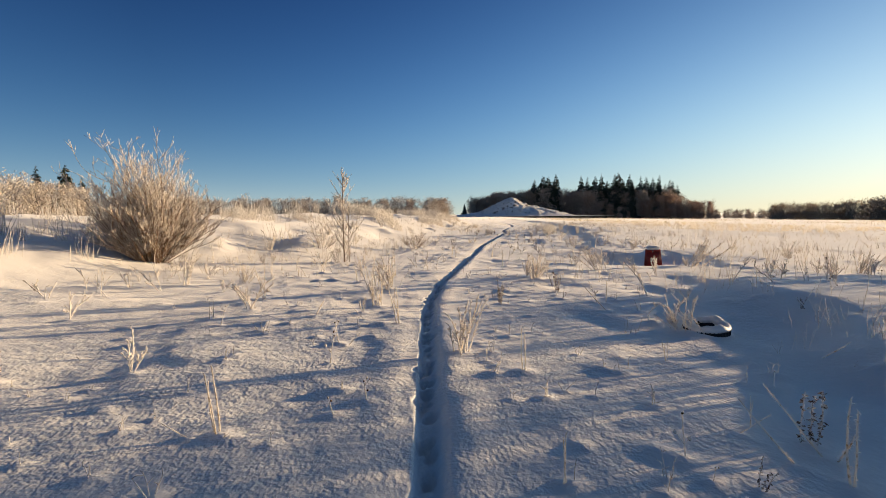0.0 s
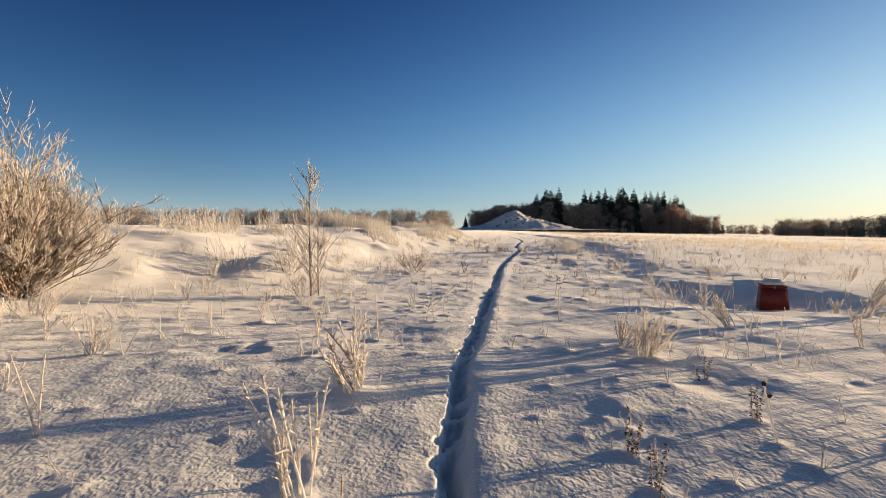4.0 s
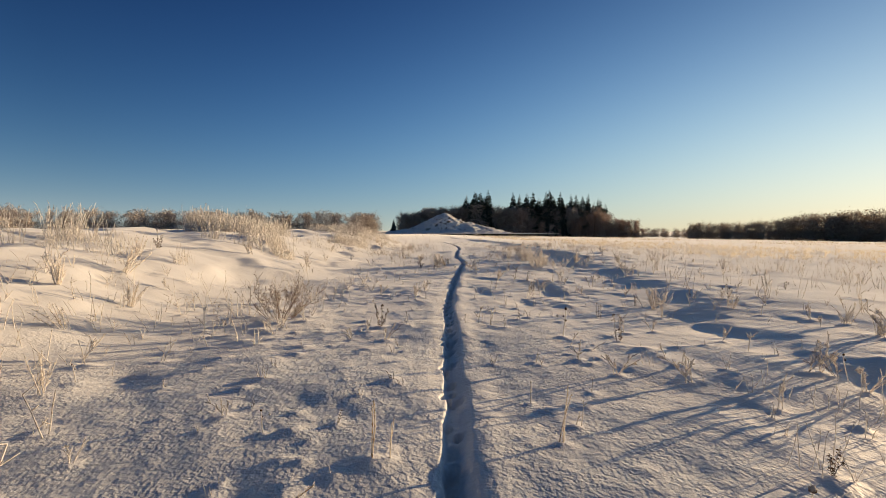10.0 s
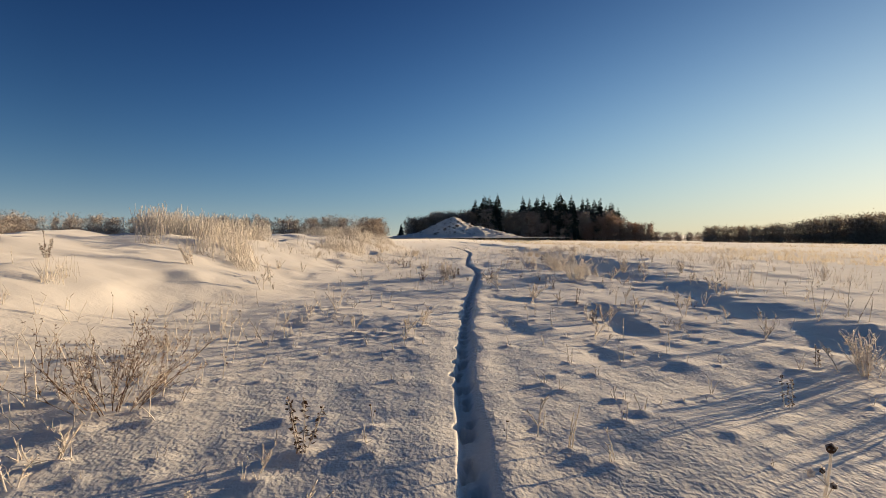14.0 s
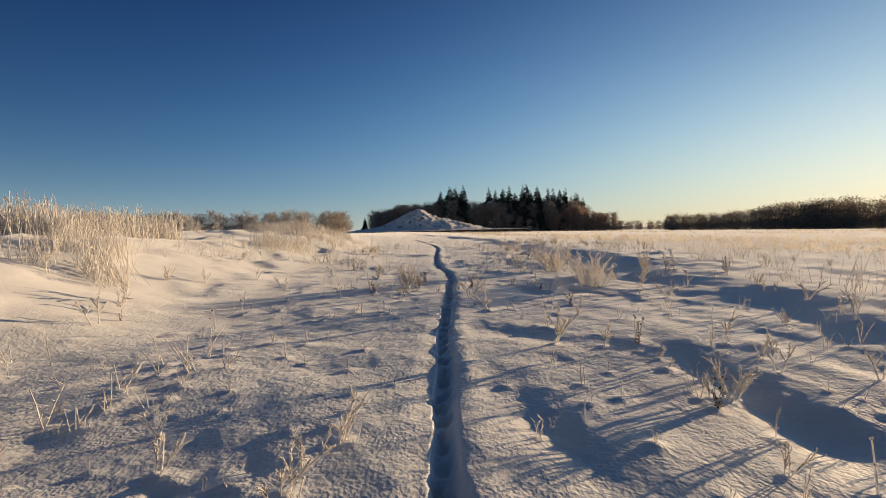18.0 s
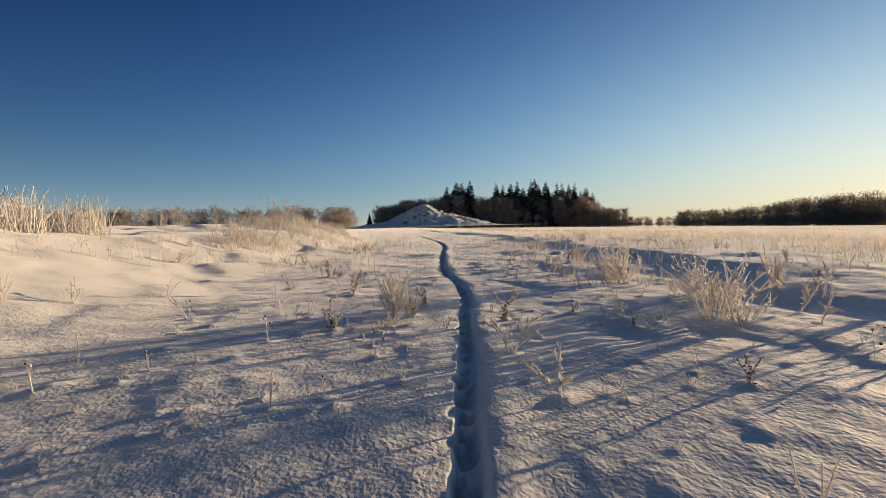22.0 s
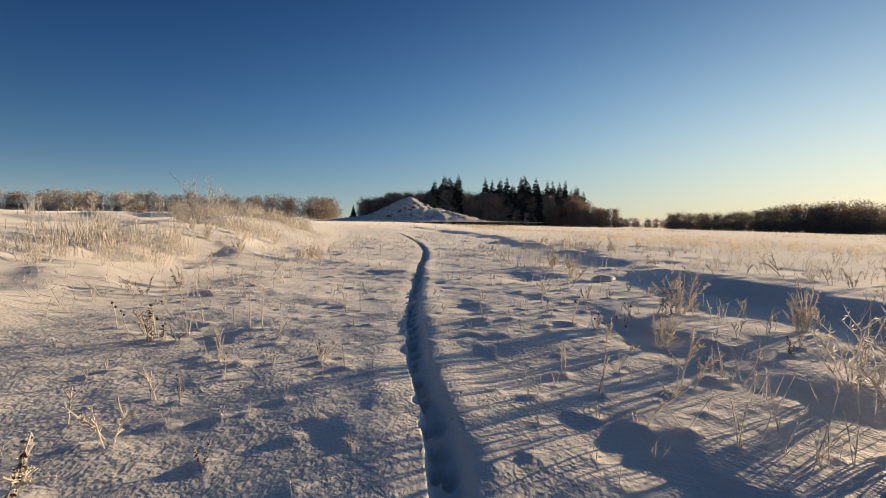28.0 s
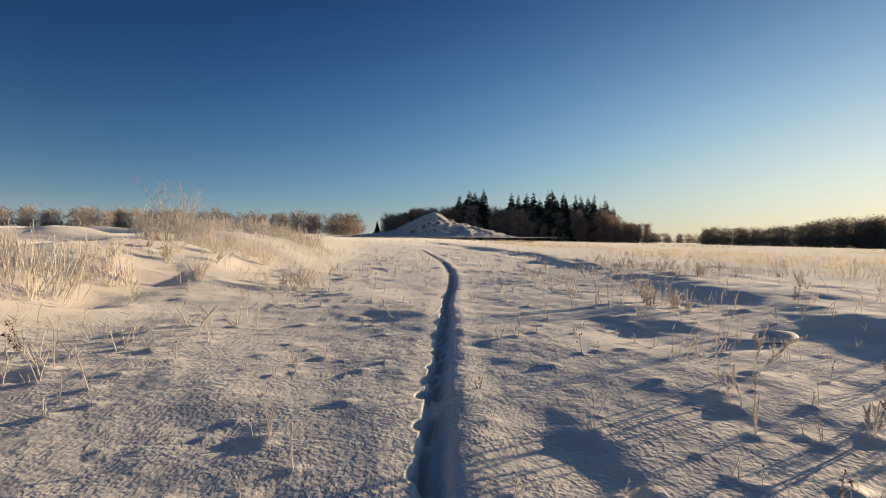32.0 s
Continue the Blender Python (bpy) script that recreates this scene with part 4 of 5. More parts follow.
plant("dried", 3.99, 36.75, 0.41)
plant("dried", 3.97, 36.83, 0.47)
plant("feathery", 8.32, 37.01, 0.42)
plant("feathery", 8.86, 37.46, 0.30)
plant("tuft", 8.26, 37.69, 0.73)
plant("tuft_big", 8.16, 37.86, 0.96)
plant("weed", 5.89, 38.09, 0.11)
plant("tuft_big", 8.40, 38.15, 0.74)
plant("feathery", 2.54, 38.18, 0.27)
plant("stems", 6.88, 38.31, 0.32)
plant("dried", 2.85, 38.34, 0.63)
plant("leaning", 6.72, 38.57, 0.32)
plant("feathery", 2.79, 38.61, 0.44)
plant("feathery", 6.46, 38.68, 0.50)
plant("dried", 4.48, 38.81, 0.10)
plant("dried", 3.63, 38.83, 0.25)
plant("dried", 5.77, 38.88, 0.11)
plant("tuft_big", 8.72, 38.97, 0.66)
plant("feathery", 3.00, 39.22, 0.36)
plant("stems", 7.10, 39.25, 0.38)
plant("stems", 6.51, 39.31, 0.39)
plant("weed", 7.79, 39.34, 0.17)
plant("stems", 5.99, 39.37, 0.20)
plant("stems", 5.91, 39.38, 0.37)
plant("stems", 7.75, 39.50, 0.36)
plant("stems", 7.79, 39.57, 0.25)
plant("stems", 6.84, 39.58, 0.31)
plant("feathery", 2.55, 39.69, 0.32)
plant("stems", 3.99, 39.77, 0.20)
plant("stems", 6.45, 39.85, 0.37)
plant("stems", 6.45, 39.89, 0.41)
plant("leaning", 7.95, 39.92, 0.28)
plant("leaning", 7.67, 39.94, 0.21)
plant("stems", 3.16, 39.95, 0.25)
plant("feathery", 2.94, 40.06, 0.30)
plant("dried", 3.12, 40.16, 0.20)
plant("weed", 4.72, 40.23, 0.12)
plant("stems", 4.28, 40.26, 0.19)
plant("weed", 9.94, 40.39, 0.21)
plant("feathery", 6.70, 40.44, 0.17)
plant("stems", 4.47, 40.49, 0.25)
plant("stems", 6.01, 40.52, 0.23)
plant("weed", 3.38, 40.54, 0.25)
plant("tuft", 8.00, 40.60, 0.60)
plant("tuft", 10.07, 40.63, 0.68)
plant("weed", 9.67, 40.66, 0.23)
plant("feathery", 8.20, 40.69, 0.28)
plant("feathery", 4.25, 40.74, 0.23)
plant("leaning", 4.47, 40.88, 0.20)
plant("feathery", 10.67, 40.93, 0.30)
plant("dried", 4.22, 40.99, 0.21)
plant("stems", 3.22, 41.05, 0.31)
plant("stems", 3.11, 41.07, 0.32)
plant("leaning", 8.33, 41.18, 0.40)
plant("dried", 7.66, 41.34, 0.21)
plant("weed", 6.63, 41.40, 0.16)
plant("leaning", 6.07, 41.46, 0.27)
plant("stems", 6.03, 41.47, 0.19)
plant("dried", 8.15, 41.50, 0.29)
plant("feathery", 3.10, 41.63, 0.27)
plant("dried", 8.97, 41.77, 0.52)
plant("dried", 8.25, 41.83, 0.31)
plant("stems", 3.73, 41.86, 0.22)
plant("tuft", 9.30, 41.90, 0.70)
plant("feathery", 10.51, 41.94, 0.29)
plant("leaning", 3.54, 41.99, 0.20)
plant("feathery", 6.74, 42.03, 0.17)
plant("dried", 2.54, 42.07, 0.36)
plant("dried", 2.22, 42.12, 0.55)
plant("leaning", 6.39, 42.14, 0.25)
plant("weed", 7.04, 42.26, 0.22)
plant("weed", 4.83, 42.28, 0.18)
plant("weed", 2.23, 42.29, 0.50)
plant("dried", 7.39, 42.30, 0.22)
plant("dried", 4.62, 42.30, 0.15)
plant("stems", 3.48, 42.34, 0.56)
plant("stems", 8.22, 42.35, 0.22)
plant("stems", 8.05, 42.36, 0.15)
plant("leaning", 3.59, 42.36, 0.30)
plant("stems", 3.33, 42.37, 0.53)
plant("dried", 9.92, 42.37, 0.30)
plant("weed", 7.64, 42.43, 0.10)
plant("weed", 7.60, 42.48, 0.10)
plant("feathery", 2.06, 42.51, 0.42)
plant("stems", 3.11, 42.54, 0.36)
plant("weed", 7.19, 42.55, 0.13)
plant("stems", 6.63, 42.59, 0.15)
plant("feathery", 6.45, 42.63, 0.13)
plant("feathery", 5.92, 42.75, 0.14)
plant("feathery", 5.75, 42.77, 0.17)
plant("weed", 1.57, 42.89, 0.42)
plant("weed", 7.15, 42.96, 0.10)
plant("feathery", 4.54, 43.01, 0.14)
plant("feathery", 13.51, 43.05, 0.42)
plant("stems", 4.25, 43.05, 0.12)
plant("stems", 7.70, 43.13, 0.35)
plant("feathery", 10.16, 43.22, 0.43)
plant("tuft", 9.93, 43.46, 0.32)
plant("feathery", 7.95, 43.61, 0.34)
plant("weed", 2.19, 43.64, 0.26)
plant("weed", 5.34, 43.69, 0.10)
plant("weed", 6.07, 43.71, 0.12)
plant("weed", 3.75, 43.75, 0.12)
plant("stems", 4.54, 43.80, 0.24)
plant("weed", 4.42, 43.82, 0.16)
plant("weed", 4.10, 43.89, 0.10)
plant("feathery", 8.40, 43.90, 0.27)
plant("stems", 8.06, 43.93, 0.34)
plant("dried", 9.85, 43.97, 0.28)
plant("weed", 9.28, 44.04, 0.23)
plant("feathery", 13.50, 44.10, 0.58)
plant("feathery", 12.64, 44.13, 0.43)
plant("feathery", 12.04, 44.23, 0.43)
plant("feathery", 8.77, 44.34, 0.49)
plant("dried", 6.18, 44.50, 0.14)
plant("weed", 4.33, 44.70, 0.15)
plant("weed", 4.49, 45.38, 0.29)
plant("stems", 9.65, 45.48, 0.42)
plant("dried", 0.91, 45.68, 0.54)
plant("weed", 4.47, 45.86, 0.19)
plant("feathery", 1.35, 46.59, 0.36)
plant("feathery", 11.33, 46.68, 0.30)
plant("feathery", 11.78, 46.69, 0.30)
plant("dried", 1.19, 46.77, 0.54)
plant("feathery", 5.61, 48.40, 0.38)
plant("tuft", 10.47, 48.62, 0.50)
plant("tuft", 11.23, 49.02, 0.41)
plant("tuft", 10.76, 49.23, 0.62)

plant("tuft", 3.42, 36.61, 0.62)
plant("tuft_big", 7.52, 34.41, 0.96)
plant("leaning", 3.69, 41.62, 0.52)
plant("weed", 7.09, 40.82, 0.09)
plant("feathery", 1.50, 26.99, 0.37)
plant("feathery", 0.61, 27.57, 0.34)
plant("weed", 0.14, 27.73, 0.10)
plant("dried", -6.82, 31.86, 0.75)
plant("tuft_big", 6.88, 24.23, 0.49)
plant("feathery", 3.03, 20.09, 0.33)
plant("tuft", 7.86, 23.26, 0.33)
plant("dried", 0.57, 19.59, 0.15)
plant("tuft", -5.69, 27.15, 0.90)
plant("tuft", -1.13, 8.14, 0.79)
plant("stems", -1.14, 8.45, 0.58)
plant("feathery", -3.29, 8.17, 0.63)
plant("leaning", -1.99, 7.31, 0.54)
plant("stems", -3.40, 9.08, 0.70)
plant("tuft", -1.13, 10.06, 0.87)
plant("dried", 1.00, 8.22, 0.39)
plant("dried", 2.43, 10.28, 0.35)
plant("weed", 2.10, 8.74, 0.48)
plant("tuft", 2.11, 11.00, 0.62)
plant("leaning", 2.57, 7.37, 0.56)
plant("feathery", 3.66, 8.65, 0.89)
plant("leaning", -1.18, 7.10, 0.26)
plant("stems", -0.65, 6.78, 0.59)
plant("feathery", -1.28, 7.60, 0.30)
plant("tuft", 4.08, 12.65, 0.72)
plant("tuft", 7.38, 14.05, 1.19)
plant("feathery", 8.9, 41.8, 0.7)
plant("tuft", 3.5, 36.2, 0.6)

# frosted weeds bent over the tyre
plant("feathery", 3.0, 6.05, 0.42)
plant("feathery", 3.12, 6.0, 0.5)
plant("tuft", 3.05, 6.2, 0.4)
plant("leaning", 3.25, 5.85, 0.5)
plant("stems", 3.1, 5.95, 0.55)

# the large bush, the sapling and the shrubs round it
place(round_bush(505, 3.4, 190, "large rounded bare bush coated with hoar frost, on the bank"), -9.25, 15.3, sink=0.12)
place(tall_sapling(510, 3.4), -3.55, 17.3)
place(shrub(520, 0.9, 1.1, 14, "low_shrub", "thin bare shrub with frosted twigs at the sapling's foot", 2), -3.75, 17.25)
place(shrub(521, 1.0, 1.5, 26, "low_shrub", "low bare shrub with a fan of frosted twigs beside the path", 2, BROWN_TWIG, 0.006), -1.45, 24.1)
place(shrub(522, 2.0, 2.0, 26, "low_shrub", "bare frosted shrub on top of the bank", 2), -1.3, 58.0)
place(shrub(523, 0.9, 1.0, 14, "low_shrub", "thin bare frosted shrub beside the large bush", 2), -7.6, 14.0)


# ---- tyre and red box left in the snow ----
def ring(g, major, profile, n=40, wobble=None):
    base, m = len(g.v), len(profile)
    for i in range(n):
        a = 2 * math.pi * i / n
        for r, z in profile:
            k = wobble(a) if wobble else 1
            g.v.append(Vector((math.cos(a) * (major + r), math.sin(a) * (major + r), z * k)))
    for i in range(n):
        for j in range(m):
            g.f.append((base + i * m + j, base + ((i + 1) % n) * m + j, base + ((i + 1) % n) * m + (j + 1) % m, base + i * m + (j + 1) % m))


tyre = thing("tyre", "old black car tyre lying flat, capped with snow", "tyre")
g = Geo()
ring(g, 0.23, [(0.085 * math.copysign(abs(math.cos(a)) ** 0.6, math.cos(a)), 0.085 * math.copysign(abs(math.sin(a)) ** 0.6, math.sin(a))) for a in [2 * math.pi * k / 14 for k in range(14)]])
part("rubber_ring", g.mesh("tyre_ring", RUBBER), tyre)
for k in range(36):
    g = Geo()
    a = 2 * math.pi * k / 36
    c, s = math.cos(a), math.sin(a)
    g.tube([Vector((c * 0.312, s * 0.312, -0.06)), Vector((c * 0.318, s * 0.318, 0)), Vector((c * 0.312, s * 0.312, 0.06))], 0.012, 0.012, 4)
    part("tread_block", g.mesh("tread_block", RUBBER, False), tyre)
g = Geo()
ring(g, 0.23, [(-0.085, 0.05), (-0.06, 0.10), (0.0, 0.125), (0.06, 0.115), (0.095, 0.08), (0.088, 0.045), (0.0, 0.07)], 48, lambda a: 1 + 0.18 * math.sin(3 * a + 1) + 0.1 * math.sin(7 * a))
part("snow_cap", g.mesh("tyre_snow", SNOW), tyre, "smooth ring of snow on the tyre")
tyre.matrix_basis = pose(3.42, 6.15, ground_at(3.42, 6.15) + 0.035, 6, -5, 20) @ Matrix.Scale(0.86, 4)


def tapered(w0, d0, w1, d1, h, z0, round_by=0.04):
    bm = bmesh.new()
    bmesh.ops.create_cube(bm, size=1)
    for v in bm.verts:
        k = v.co.z + 0.5
        v.co = Vector((v.co.x * (w0 + (w1 - w0) * k), v.co.y * (d0 + (d1 - d0) * k), z0 + h * k))
    bmesh.ops.bevel(bm, geom=bm.edges[:], offset=round_by, segments=3, affect="EDGES")
    return bm


def bm_mesh(name, bm, mat):
    me = bpy.data.meshes.new(name)
    bm.to_mesh(me)
    bm.free()
    me.materials.append(mat)
    me.polygons.foreach_set("use_smooth", [True] * len(me.polygons))
    return me


box = thing("red_box", "tapered dark red box with a metal latch, capped with snow", "box")
part("body", bm_mesh("box_body", tapered(0.65, 0.57, 0.54, 0.5, 0.67, -0.05), RED), box)
part("lid", bm_mesh("box_lid", tapered(0.556, 0.516, 0.545, 0.505, 0.06, 0.595, 0.015), RED), box)
part("snow_cap", bm_mesh("box_snow", tapered(0.56, 0.52, 0.44, 0.4, 0.15, 0.652, 0.065), SNOW), box, "rounded cap of snow")
part("latch", bm_mesh("box_latch", tapered(0.05, 0.02, 0.045, 0.02, 0.085, 0.565, 0.006), STEEL), box, "small grey metal latch").location = (-0.02, -0.268, 0)
part("handle", bm_mesh("box_handle", tapered(0.02, 0.1, 0.02, 0.1, 0.025, 0.42, 0.006), STEEL), box).location = (0.298, 0, 0)
BX, BY = 7.05, 16.0
box.matrix_basis = pose(BX, BY, ground_at(BX, BY), 2, -2, -20) @ Matrix.Scale(0.84, 4)


# ---- stone under the snow ----
stone = thing("stone", "dark field stone under a smooth cap of snow", "stone")
for name, mat, w, d, h, z0, k, label in (("rock", ROCK, 0.27, 0.2, 0.075, 0.02, 71, ""), ("snow_cap", SNOW, 0.31, 0.23, 0.095, 0.065, 72, "smooth rounded cap of snow")):
    bm = bmesh.new()
    bmesh.ops.create_icosphere(bm, subdivisions=3, radius=1)
    for v in bm.verts:
        n = 1 + 0.12 * float(smooth_noise(v.co.x * 1.7 + k, v.co.y * 1.7 + v.co.z, k))
        low = 0.35 if name == "snow_cap" and v.co.z < 0 else 1.0
        v.co = Vector((v.co.x * w * n, v.co.y * d * n, z0 + v.co.z * h * n * low))
    part(name, bm_mesh("stone_" + name, bm, mat), stone, label)
stone.matrix_basis = pose(10.36, 45.73, ground_at(10.36, 45.73) - 0.02, 0, -3, 15)


# ---- uncounted plants: joined, each still real stalks ----
def stuff(name, templates, places, mat, label, category, rooted=False):
    """Many turned and scaled copies of small templates as one mesh."""
    vs, fs, base = [], [], 0
    baked = []
    for g in templates:
        quads = [f for f in g.f]
        baked.append((np.array([tuple(p) for p in g.v]), quads))
    by = {}
    for i, (x, y, s, a) in enumerate(places):
        if rooted:
            mound_at(x, y, 0.4 * s)
        by.setdefault(i % len(templates), []).append((x, y, s, a))
    loops, starts, sizes = [], [], []
    for t, rows in by.items():
        v, f = baked[t]
        rows = np.array(rows)
        z = ground_z(rows[:, 0], rows[:, 1], False)
        c, s = np.cos(rows[:, 3]), np.sin(rows[:, 3])
        k = rows[:, 2]
        px = (v[None, :, 0] * c[:, None] - v[None, :, 1] * s[:, None]) * k[:, None] + rows[:, 0:1]
        py = (v[None, :, 0] * s[:, None] + v[None, :, 1] * c[:, None]) * k[:, None] + rows[:, 1:2]
        pz = v[None, :, 2] * k[:, None] + z[:, None]
        vs.append(np.stack([px, py, pz], -1).reshape(-1, 3))
        flat = np.array([i for q in f for i in q])
        size = np.array([len(q) for q in f])
        off = base + np.arange(len(rows)) * len(v)
        loops.append((flat[None, :] + off[:, None]).reshape(-1))
        sizes.append(np.tile(size, len(rows)))
        base += len(rows) * len(v)
    vs, loops, sizes = np.concatenate(vs), np.concatenate(loops), np.concatenate(sizes)
    me = bpy.data.meshes.new(name)
    me.vertices.add(len(vs))
    me.vertices.foreach_set("co", vs.astype(np.float32).reshape(-1))
    me.loops.add(len(loops))
    me.loops.foreach_set("vertex_index", loops.astype(np.int32))
    me.polygons.add(len(sizes))
    me.polygons.foreach_set("loop_start", np.concatenate([[0], np.cumsum(sizes)[:-1]]).astype(np.int32))
    me.update(calc_edges=True)
    me.materials.append(mat)
    return tagged(new(name, me), label, category, kind="stuff")


def coral(seed, stems, tall, curve, r=0.008, spread=0.35):
    """A clump of curving stalks with short side shoots."""
    rng, g = random.Random(seed), Geo()
    wind = rng.uniform(0, 0.4)
    for i in range(stems):
        a = Vector((rng.gauss(0, 0.17), rng.gauss(0, 0.17), -0.08))
        d = lean_dir(rng, spread) + Vector((wind, 0, 0))
        l = tall * rng.uniform(0.45, 1.1)
        pts = bent(a, d, l, -curve * rng.random(), rng, 3, 0.08)
        g.tube(pts, r, r * 0.7, 3)
        for j in range(3):
            k = rng.randint(1, 3)
            g.tube(bent(pts[k], pts[k] - pts[k - 1] + Vector((rng.gauss(0, 0.12), rng.gauss(0, 0.12), 0.1)), l * rng.uniform(0.08, 0.2), -0.2, rng, 1), r * 0.9, r * 0.55, 3)
    return g


def sprig(seed, tall, r=0.005):
    rng, g = random.Random(seed), Geo()
    for i in range(rng.randint(1, 3)):
        pts = bent(Vector((rng.gauss(0, 0.03), rng.gauss(0, 0.03), -0.05)), lean_dir(rng, 0.5), tall * rng.uniform(0.6, 1.1), rng.uniform(0, 0.4), rng, 3, 0.08)
        g.tube(pts, r, r * 0.7, 3)
        for j in range(rng.randint(1, 4)):
            g.tube(bent(pts[rng.randint(1, 3)], Vector((rng.gauss(0, 1), rng.gauss(0, 1), 1)), tall * rng.uniform(0.12, 0.3), 0, rng, 2), r * 0.8, r * 0.5, 3)
    return g


sr = random.Random(31)


def scatter(n, y_range, u_range, keep, power=1.0, size=(0.55, 1.25)):
    """Places along the path: n of them, u metres aside, where keep(x, y, u) allows."""
    out = []
    while len(out) < n:
        y = sr.uniform(*y_range)
        u = u_range[0] + (u_range[1] - u_range[0]) * sr.random() ** power
        x = float(track_x(y)) + u
        by_box = 10.5 < y < 17 and abs(x - 7.05 * y / 16.0) < 0.7
        by_tyre = 3 < y < 6.8 and abs(x - 3.42 * y / 6.15) < 0.6
        if keep(x, y, u) and not by_box and not by_tyre:
            out.append((x, y, sr.uniform(*size), sr.uniform(0, 6.3)))
    return out


def patchy(x, y, scale, seed):
    return float(smooth_noise(x * scale, y * scale, seed))


# more single plants on the sunny side and on the slope of the bank
for x, y, s, a in scatter(105, (1, 60), (1.8, 9), lambda x, y, u: patchy(x, y, 0.45, 95) > -0.05, 1.2):
    plant("feathery", x, y, 0.42 * s)
for x, y, s, a in scatter(40, (1, 60), (4.0, 12), lambda x, y, u: patchy(x, y, 0.4, 96) > 0.05):
    plant("tuft", x, y, 0.42 * s)
for x, y, s, a in scatter(55, (1, 60), (1.0, 9), lambda x, y, u: True):
    plant("weed", x, y, 0.42 * s)
for x, y, s, a in scatter(26, (1, 60), (2.0, 10), lambda x, y, u: True):
    plant("dried", x, y, 0.4 * s)
for x, y, s, a in scatter(24, (3, 60), (-9, -3.5), lambda x, y, u: patchy(x, y, 0.4, 97) > 0.0):
    plant("tuft", x, y, 0.6 * s)
for x, y, s, a in scatter(40, (3, 60), (-9, -2.5), lambda x, y, u: True):
    plant("feathery", x, y, 0.5 * s)
for x, y, s, a in scatter(45, (2, 60), (-4.5, -0.6), lambda x, y, u: True):
    plant("weed", x, y, 0.3 * s)

stuff("bank_growth", [coral(600 + i, 16, 0.85, 0.5, 0.0085, 0.4) for i in range(8)],
      scatter(300, (36, 80), (-16, -7.2), lambda x, y, u: patchy(x, y, 0.2, 91) > 0.22) + scatter(95, (40, 50), (-17, -10), lambda x, y, u: ((x + 7.5) / 2.6) ** 2 + ((y - 45) / 4.2) ** 2 < 1, 1.0, (1.0, 1.6)) + scatter(70, (20, 36), (-18, -7.5), lambda x, y, u: patchy(x, y, 0.3, 91) > 0.3) + scatter(90, (4, 24), (-20, -10.5), lambda x, y, u: patchy(x, y, 0.25, 91) > 0.1),
      FROST, "dense pale frosted weeds along the crest of the bank", "dry plants")
stuff("bank_weeds", [sprig(620 + i, 0.4, 0.007) for i in range(12)],
      scatter(1100, (4, 75), (-10, -2.8), lambda x, y, u: patchy(x, y, 0.4, 92) > 0.0), FROST, "scattered frosted weeds on the snowy bank", "dry plants", True)
stuff("field_weeds", [sprig(640 + i, 0.5, 0.008) for i in range(16)],
      scatter(1500, (-4, 80), (4.5, 34), lambda x, y, u: patchy(x, y, 0.3, 93) + 0.5 * patchy(x, y, 0.9, 94) > 0.1, 1.0, (0.3, 0.85))
      + scatter(1200, (-5, 170), (14, 130), lambda x, y, u: patchy(x, y, 0.12, 93) > -0.1, 1.5),
      STRAW, "frosted dry weeds scattered over the open snowy field", "dry plants")
stuff("sunny_growth", [coral(650 + i, 7, 0.6, 0.3, 0.006, 0.5) for i in range(8)],
      scatter(170, (3, 60), (5.6, 16), lambda x, y, u: patchy(x, y, 0.35, 98) > 0.05, 1.0, (0.6, 1.3))
      + scatter(110, (3, 60), (2.2, 6), lambda x, y, u: patchy(x, y, 0.35, 98) > 0.0, 1.0, (0.4, 0.9)),
      FROST, "tall frosted weeds on the low ridge beside the open field", "dry plants")
stuff("verge_stubble", [sprig(660 + i, 0.3, 0.0055) for i in range(12)],
      scatter(500, (1.5, 75), (-4.5, -0.5), lambda x, y, u: True, 1, (0.2, 0.65)) + scatter(600, (1.5, 75), (0.5, 5), lambda x, y, u: True, 1, (0.2, 0.8)),
      FROST, "short frosted stubble poking through the snow", "dry plants", True)
def grass(seed, blades, tall, r=0.009):
    """Long dry grass that leans with the wind."""
    rng, g = random.Random(seed), Geo()
    for i in range(blades):
        a = Vector((rng.gauss(0, 0.16), rng.gauss(0, 0.16), -0.05))
        turn = rng.uniform(0, math.pi)
        g.strip(bent(a, Vector((rng.gauss(-0.1, 0.3), rng.gauss(0, 0.3), 1)), tall * rng.uniform(0.5, 1.1), rng.uniform(0.1, 0.7), rng, 3, 0.06), r, Vector((math.cos(turn), math.sin(turn), 0)))
    return g


GRASS = frost_material("dry_grass", (0.56, 0.43, 0.26), (0.84, 0.76, 0.60), 0.5, 0.5)
stuff("field_grass", [grass(670 + i, 12, 0.6, 0.012) for i in range(8)],
      scatter(2600, (34, 130), (16, 130), lambda x, y, u: x * 0.35 + y > 50 and patchy(x, y, 0.07, 99) + 0.4 * patchy(x, y, 0.4, 98) > 0.1, 1.2, (0.45, 1.0)),
      GRASS, "dense golden dry grass leaning over the open snowy field", "dry grass")
stuff("far_weeds", [grass(680 + i, 9, 0.6, 0.014) for i in range(6)],
      scatter(1800, (60, 200), (-60, 140), lambda x, y, u: True, 1, (0.4, 1.0)), STRAW, "pale frosted weeds far out on the snow", "dry plants")


def along(n, a0, a1, d0, d1, s0, s1):
    """Places in a far sector: bearings and distances from the start of the path."""
    out = []
    for _ in range(n):
        a, d = radians(sr.uniform(a0, a1)), sr.uniform(d0, d1)
        out.append((d * math.sin(a), d * math.cos(a), sr.uniform(s0, s1), sr.uniform(0, 6.3)))
    return out


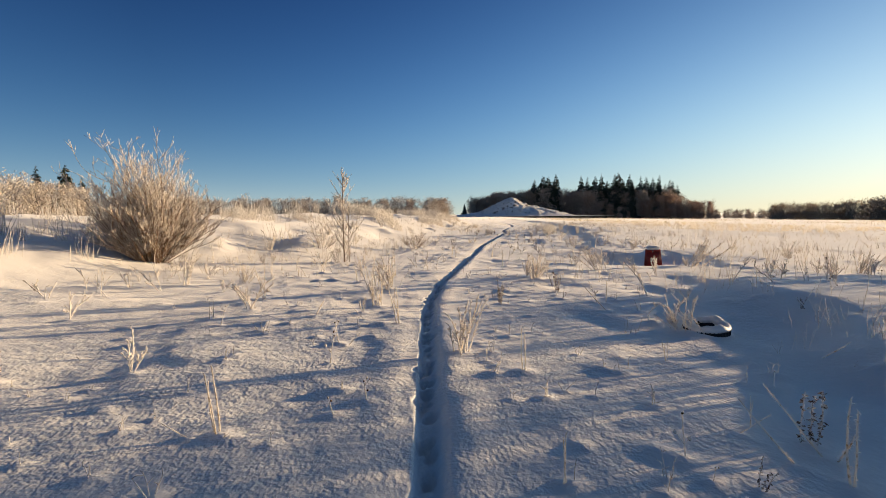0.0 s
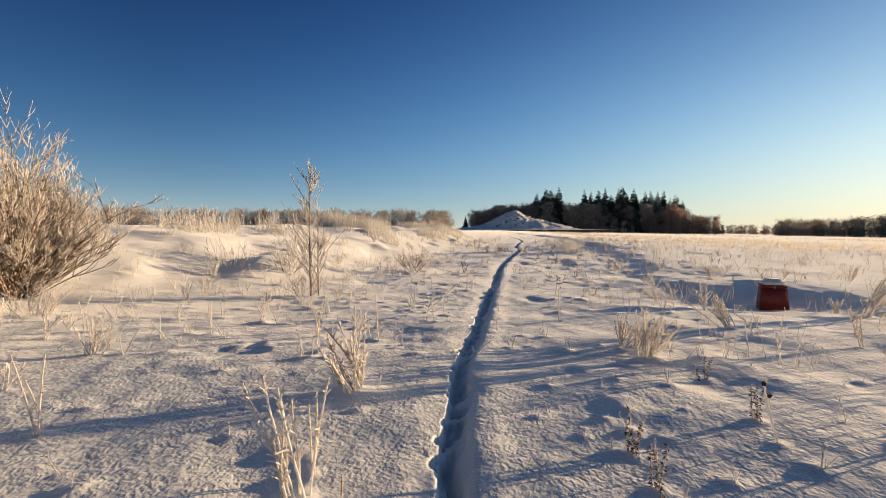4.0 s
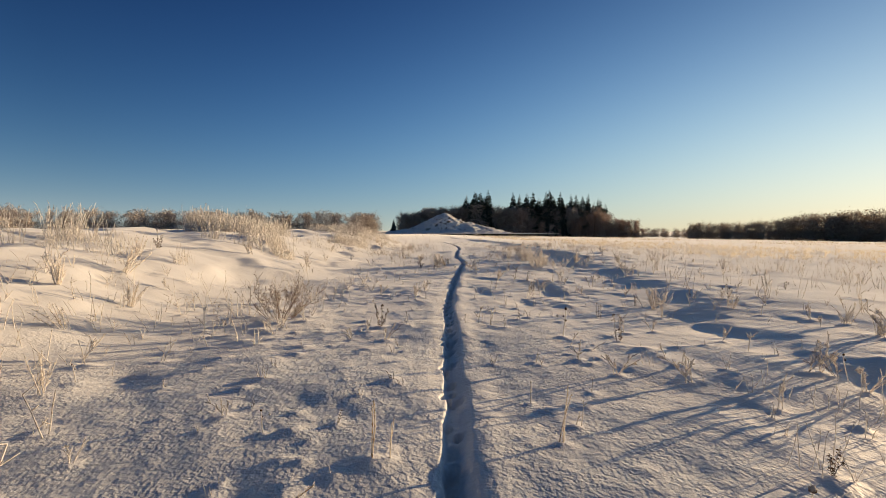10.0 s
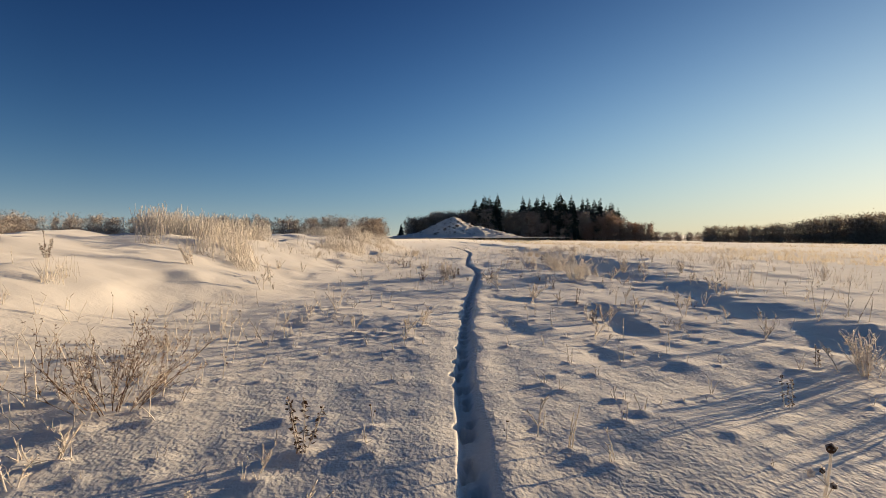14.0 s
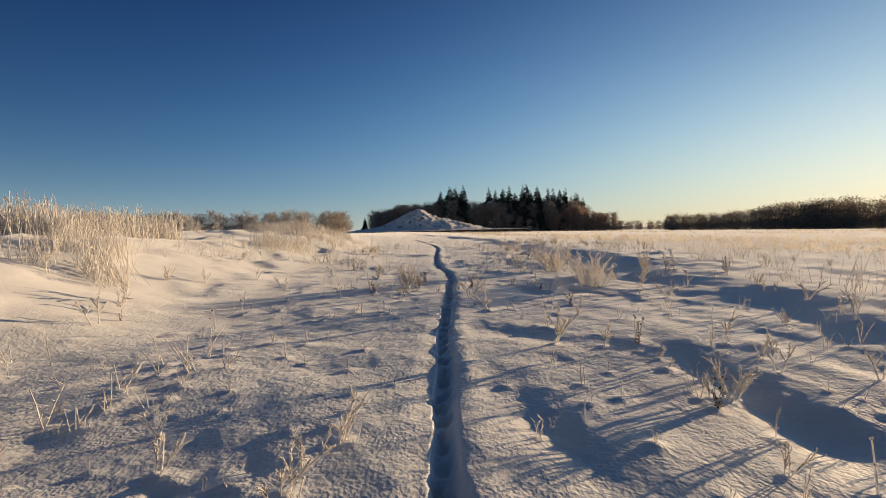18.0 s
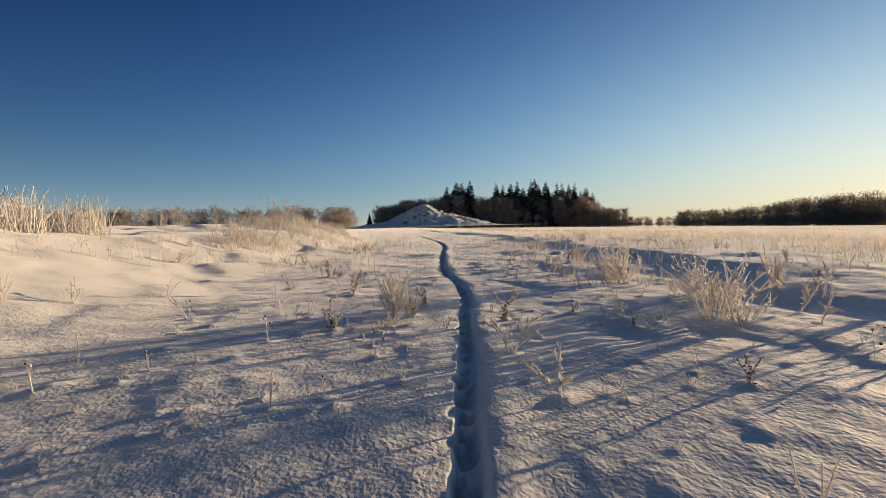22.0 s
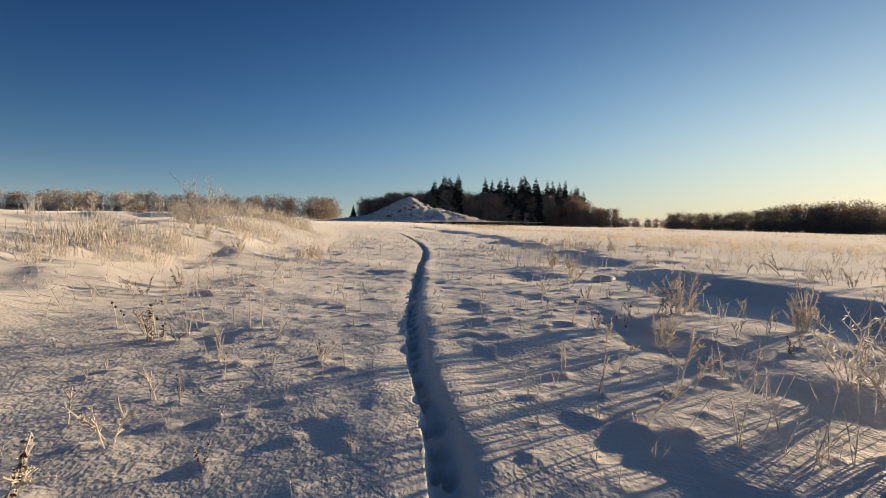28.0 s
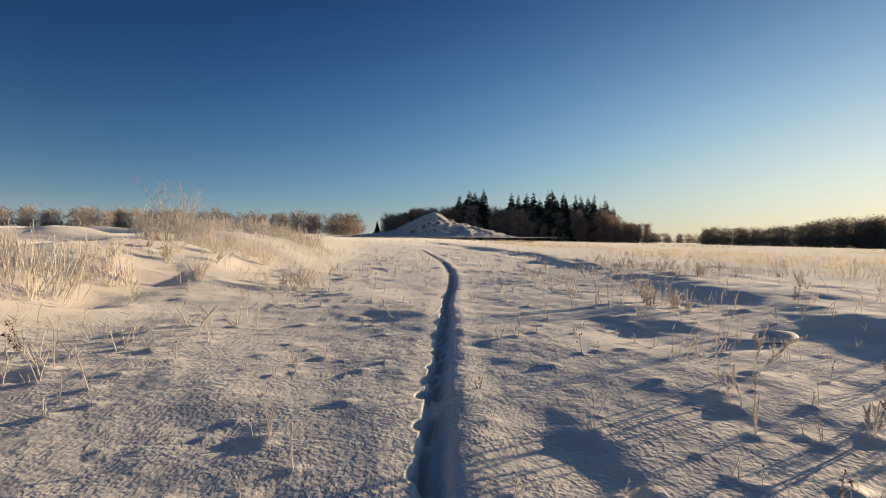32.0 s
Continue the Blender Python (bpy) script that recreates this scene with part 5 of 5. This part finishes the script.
far_shapes = []
for i in range(6):
    wood, crown = broadleaf_shape(800 + i, 13, 1.35, 620, 0.02, 1.1, 0.35)
    k = len(wood.v)
    wood.v += crown.v
    wood.f += [tuple(q + k for q in f) for f in crown.f]
    far_shapes.append(wood)
FAR_TWIG = frost_material("far_twigs", (0.17, 0.125, 0.085), (0.66, 0.57, 0.47), 0.52, 0.3)
far_rows = [(x, y, k * (0.62 + 0.38 * float(step(36, 46, math.degrees(math.atan2(x, y)))) + 0.1 * patchy(x, y, 0.03, 88)), a) for x, y, k, a in along(430, 34.2, 68, 312, 350, 0.8, 1.2)]
stuff("far_wood", far_shapes, far_rows, FAR_TWIG, "long dark bare wood along the far edge of the field", "trees")
stuff("skyline_wood", far_shapes, along(280, -45, 1.2, 275, 325, 0.65, 0.95), ALDER, "brownish bare wood on the skyline beyond the bank", "trees")
stuff("distant_trees", far_shapes, along(150, 24, 37, 480, 560, 0.35, 0.75), ALDER, "pale line of trees in the far distance", "trees")

# frosted thicket beyond the bank, with three small spruces behind it
# this stock also supplies the unseen shade bushes near the start
willows = Stock([broadleaf(700 + i, 5, WILLOW, "willow_bush", "tall willow bush white with hoar frost, of the thicket or added unseen for shade", "willow thicket beyond the bank", 1.7, 1100) for i in range(3)])
for i in range(70):
    a = radians(sr.uniform(-64, -36))
    d = sr.uniform(52, 75)
    willows.put(i, d * math.sin(a), d * math.cos(a), sr.uniform(0.55, 0.95), sr.uniform(0, 360), 0.3)
for i in range(9):
    a = radians(sr.uniform(-36, -9))
    d = sr.uniform(95, 150)
    willows.put(i, d * math.sin(a), d * math.cos(a), sr.uniform(0.4, 0.85), sr.uniform(0, 360), 0.3)
for a, d, s in ((-39.9, 120, 0.5), (-37.8, 118, 0.52), (-36.6, 120, 0.42)):
    spruces.put(int(d), d * math.sin(radians(a)), d * math.cos(radians(a)), s, d * 7)

# tall willow bushes added out of view on the sunny side of the starting point, whose long shadows reach the path
for i, (x, y, k) in enumerate(((12.5, 8.0, 0.46), (16.0, 5.0, 0.5), (13.5, 6.1, 0.52), (11.5, 5.3, 0.48), (13.0, 3.8, 0.46), (10.0, 3.2, 0.42), (14.6, 7.2, 0.5), (12.2, 6.8, 0.44), (9.6, 1.6, 0.4), (16.2, 12.0, 0.42), (18.4, 13.6, 0.46), (15.0, 10.8, 0.36), (20.5, 14.4, 0.44))):
    willows.put(i, x, y, k, 60 * i, 0.1)

# ---- the ground sheet, with snow gathered round every stem ----
ua, ya = np.array(us), np.array(ys)
for hu, hy, hrad, hh in MOUNDS:
    i0, i1 = np.searchsorted(ya, [hy - 2.5 * hrad, hy + 2.5 * hrad])
    j0, j1 = np.searchsorted(ua, [hu - 2.5 * hrad, hu + 2.5 * hrad])
    du, dy = U[i0:i1, j0:j1] - hu, Y[i0:i1, j0:j1] - hy
    if abs(hu) > 0.35:
        Z[i0:i1, j0:j1] += hh * np.exp(-(du * du + dy * dy) / (hrad * hrad))
tagged(new("ground", grid_mesh("ground", X, Y, Z, SNOW)), "snow-covered ground with a trodden footpath, bank and open field", "ground", kind="structure")
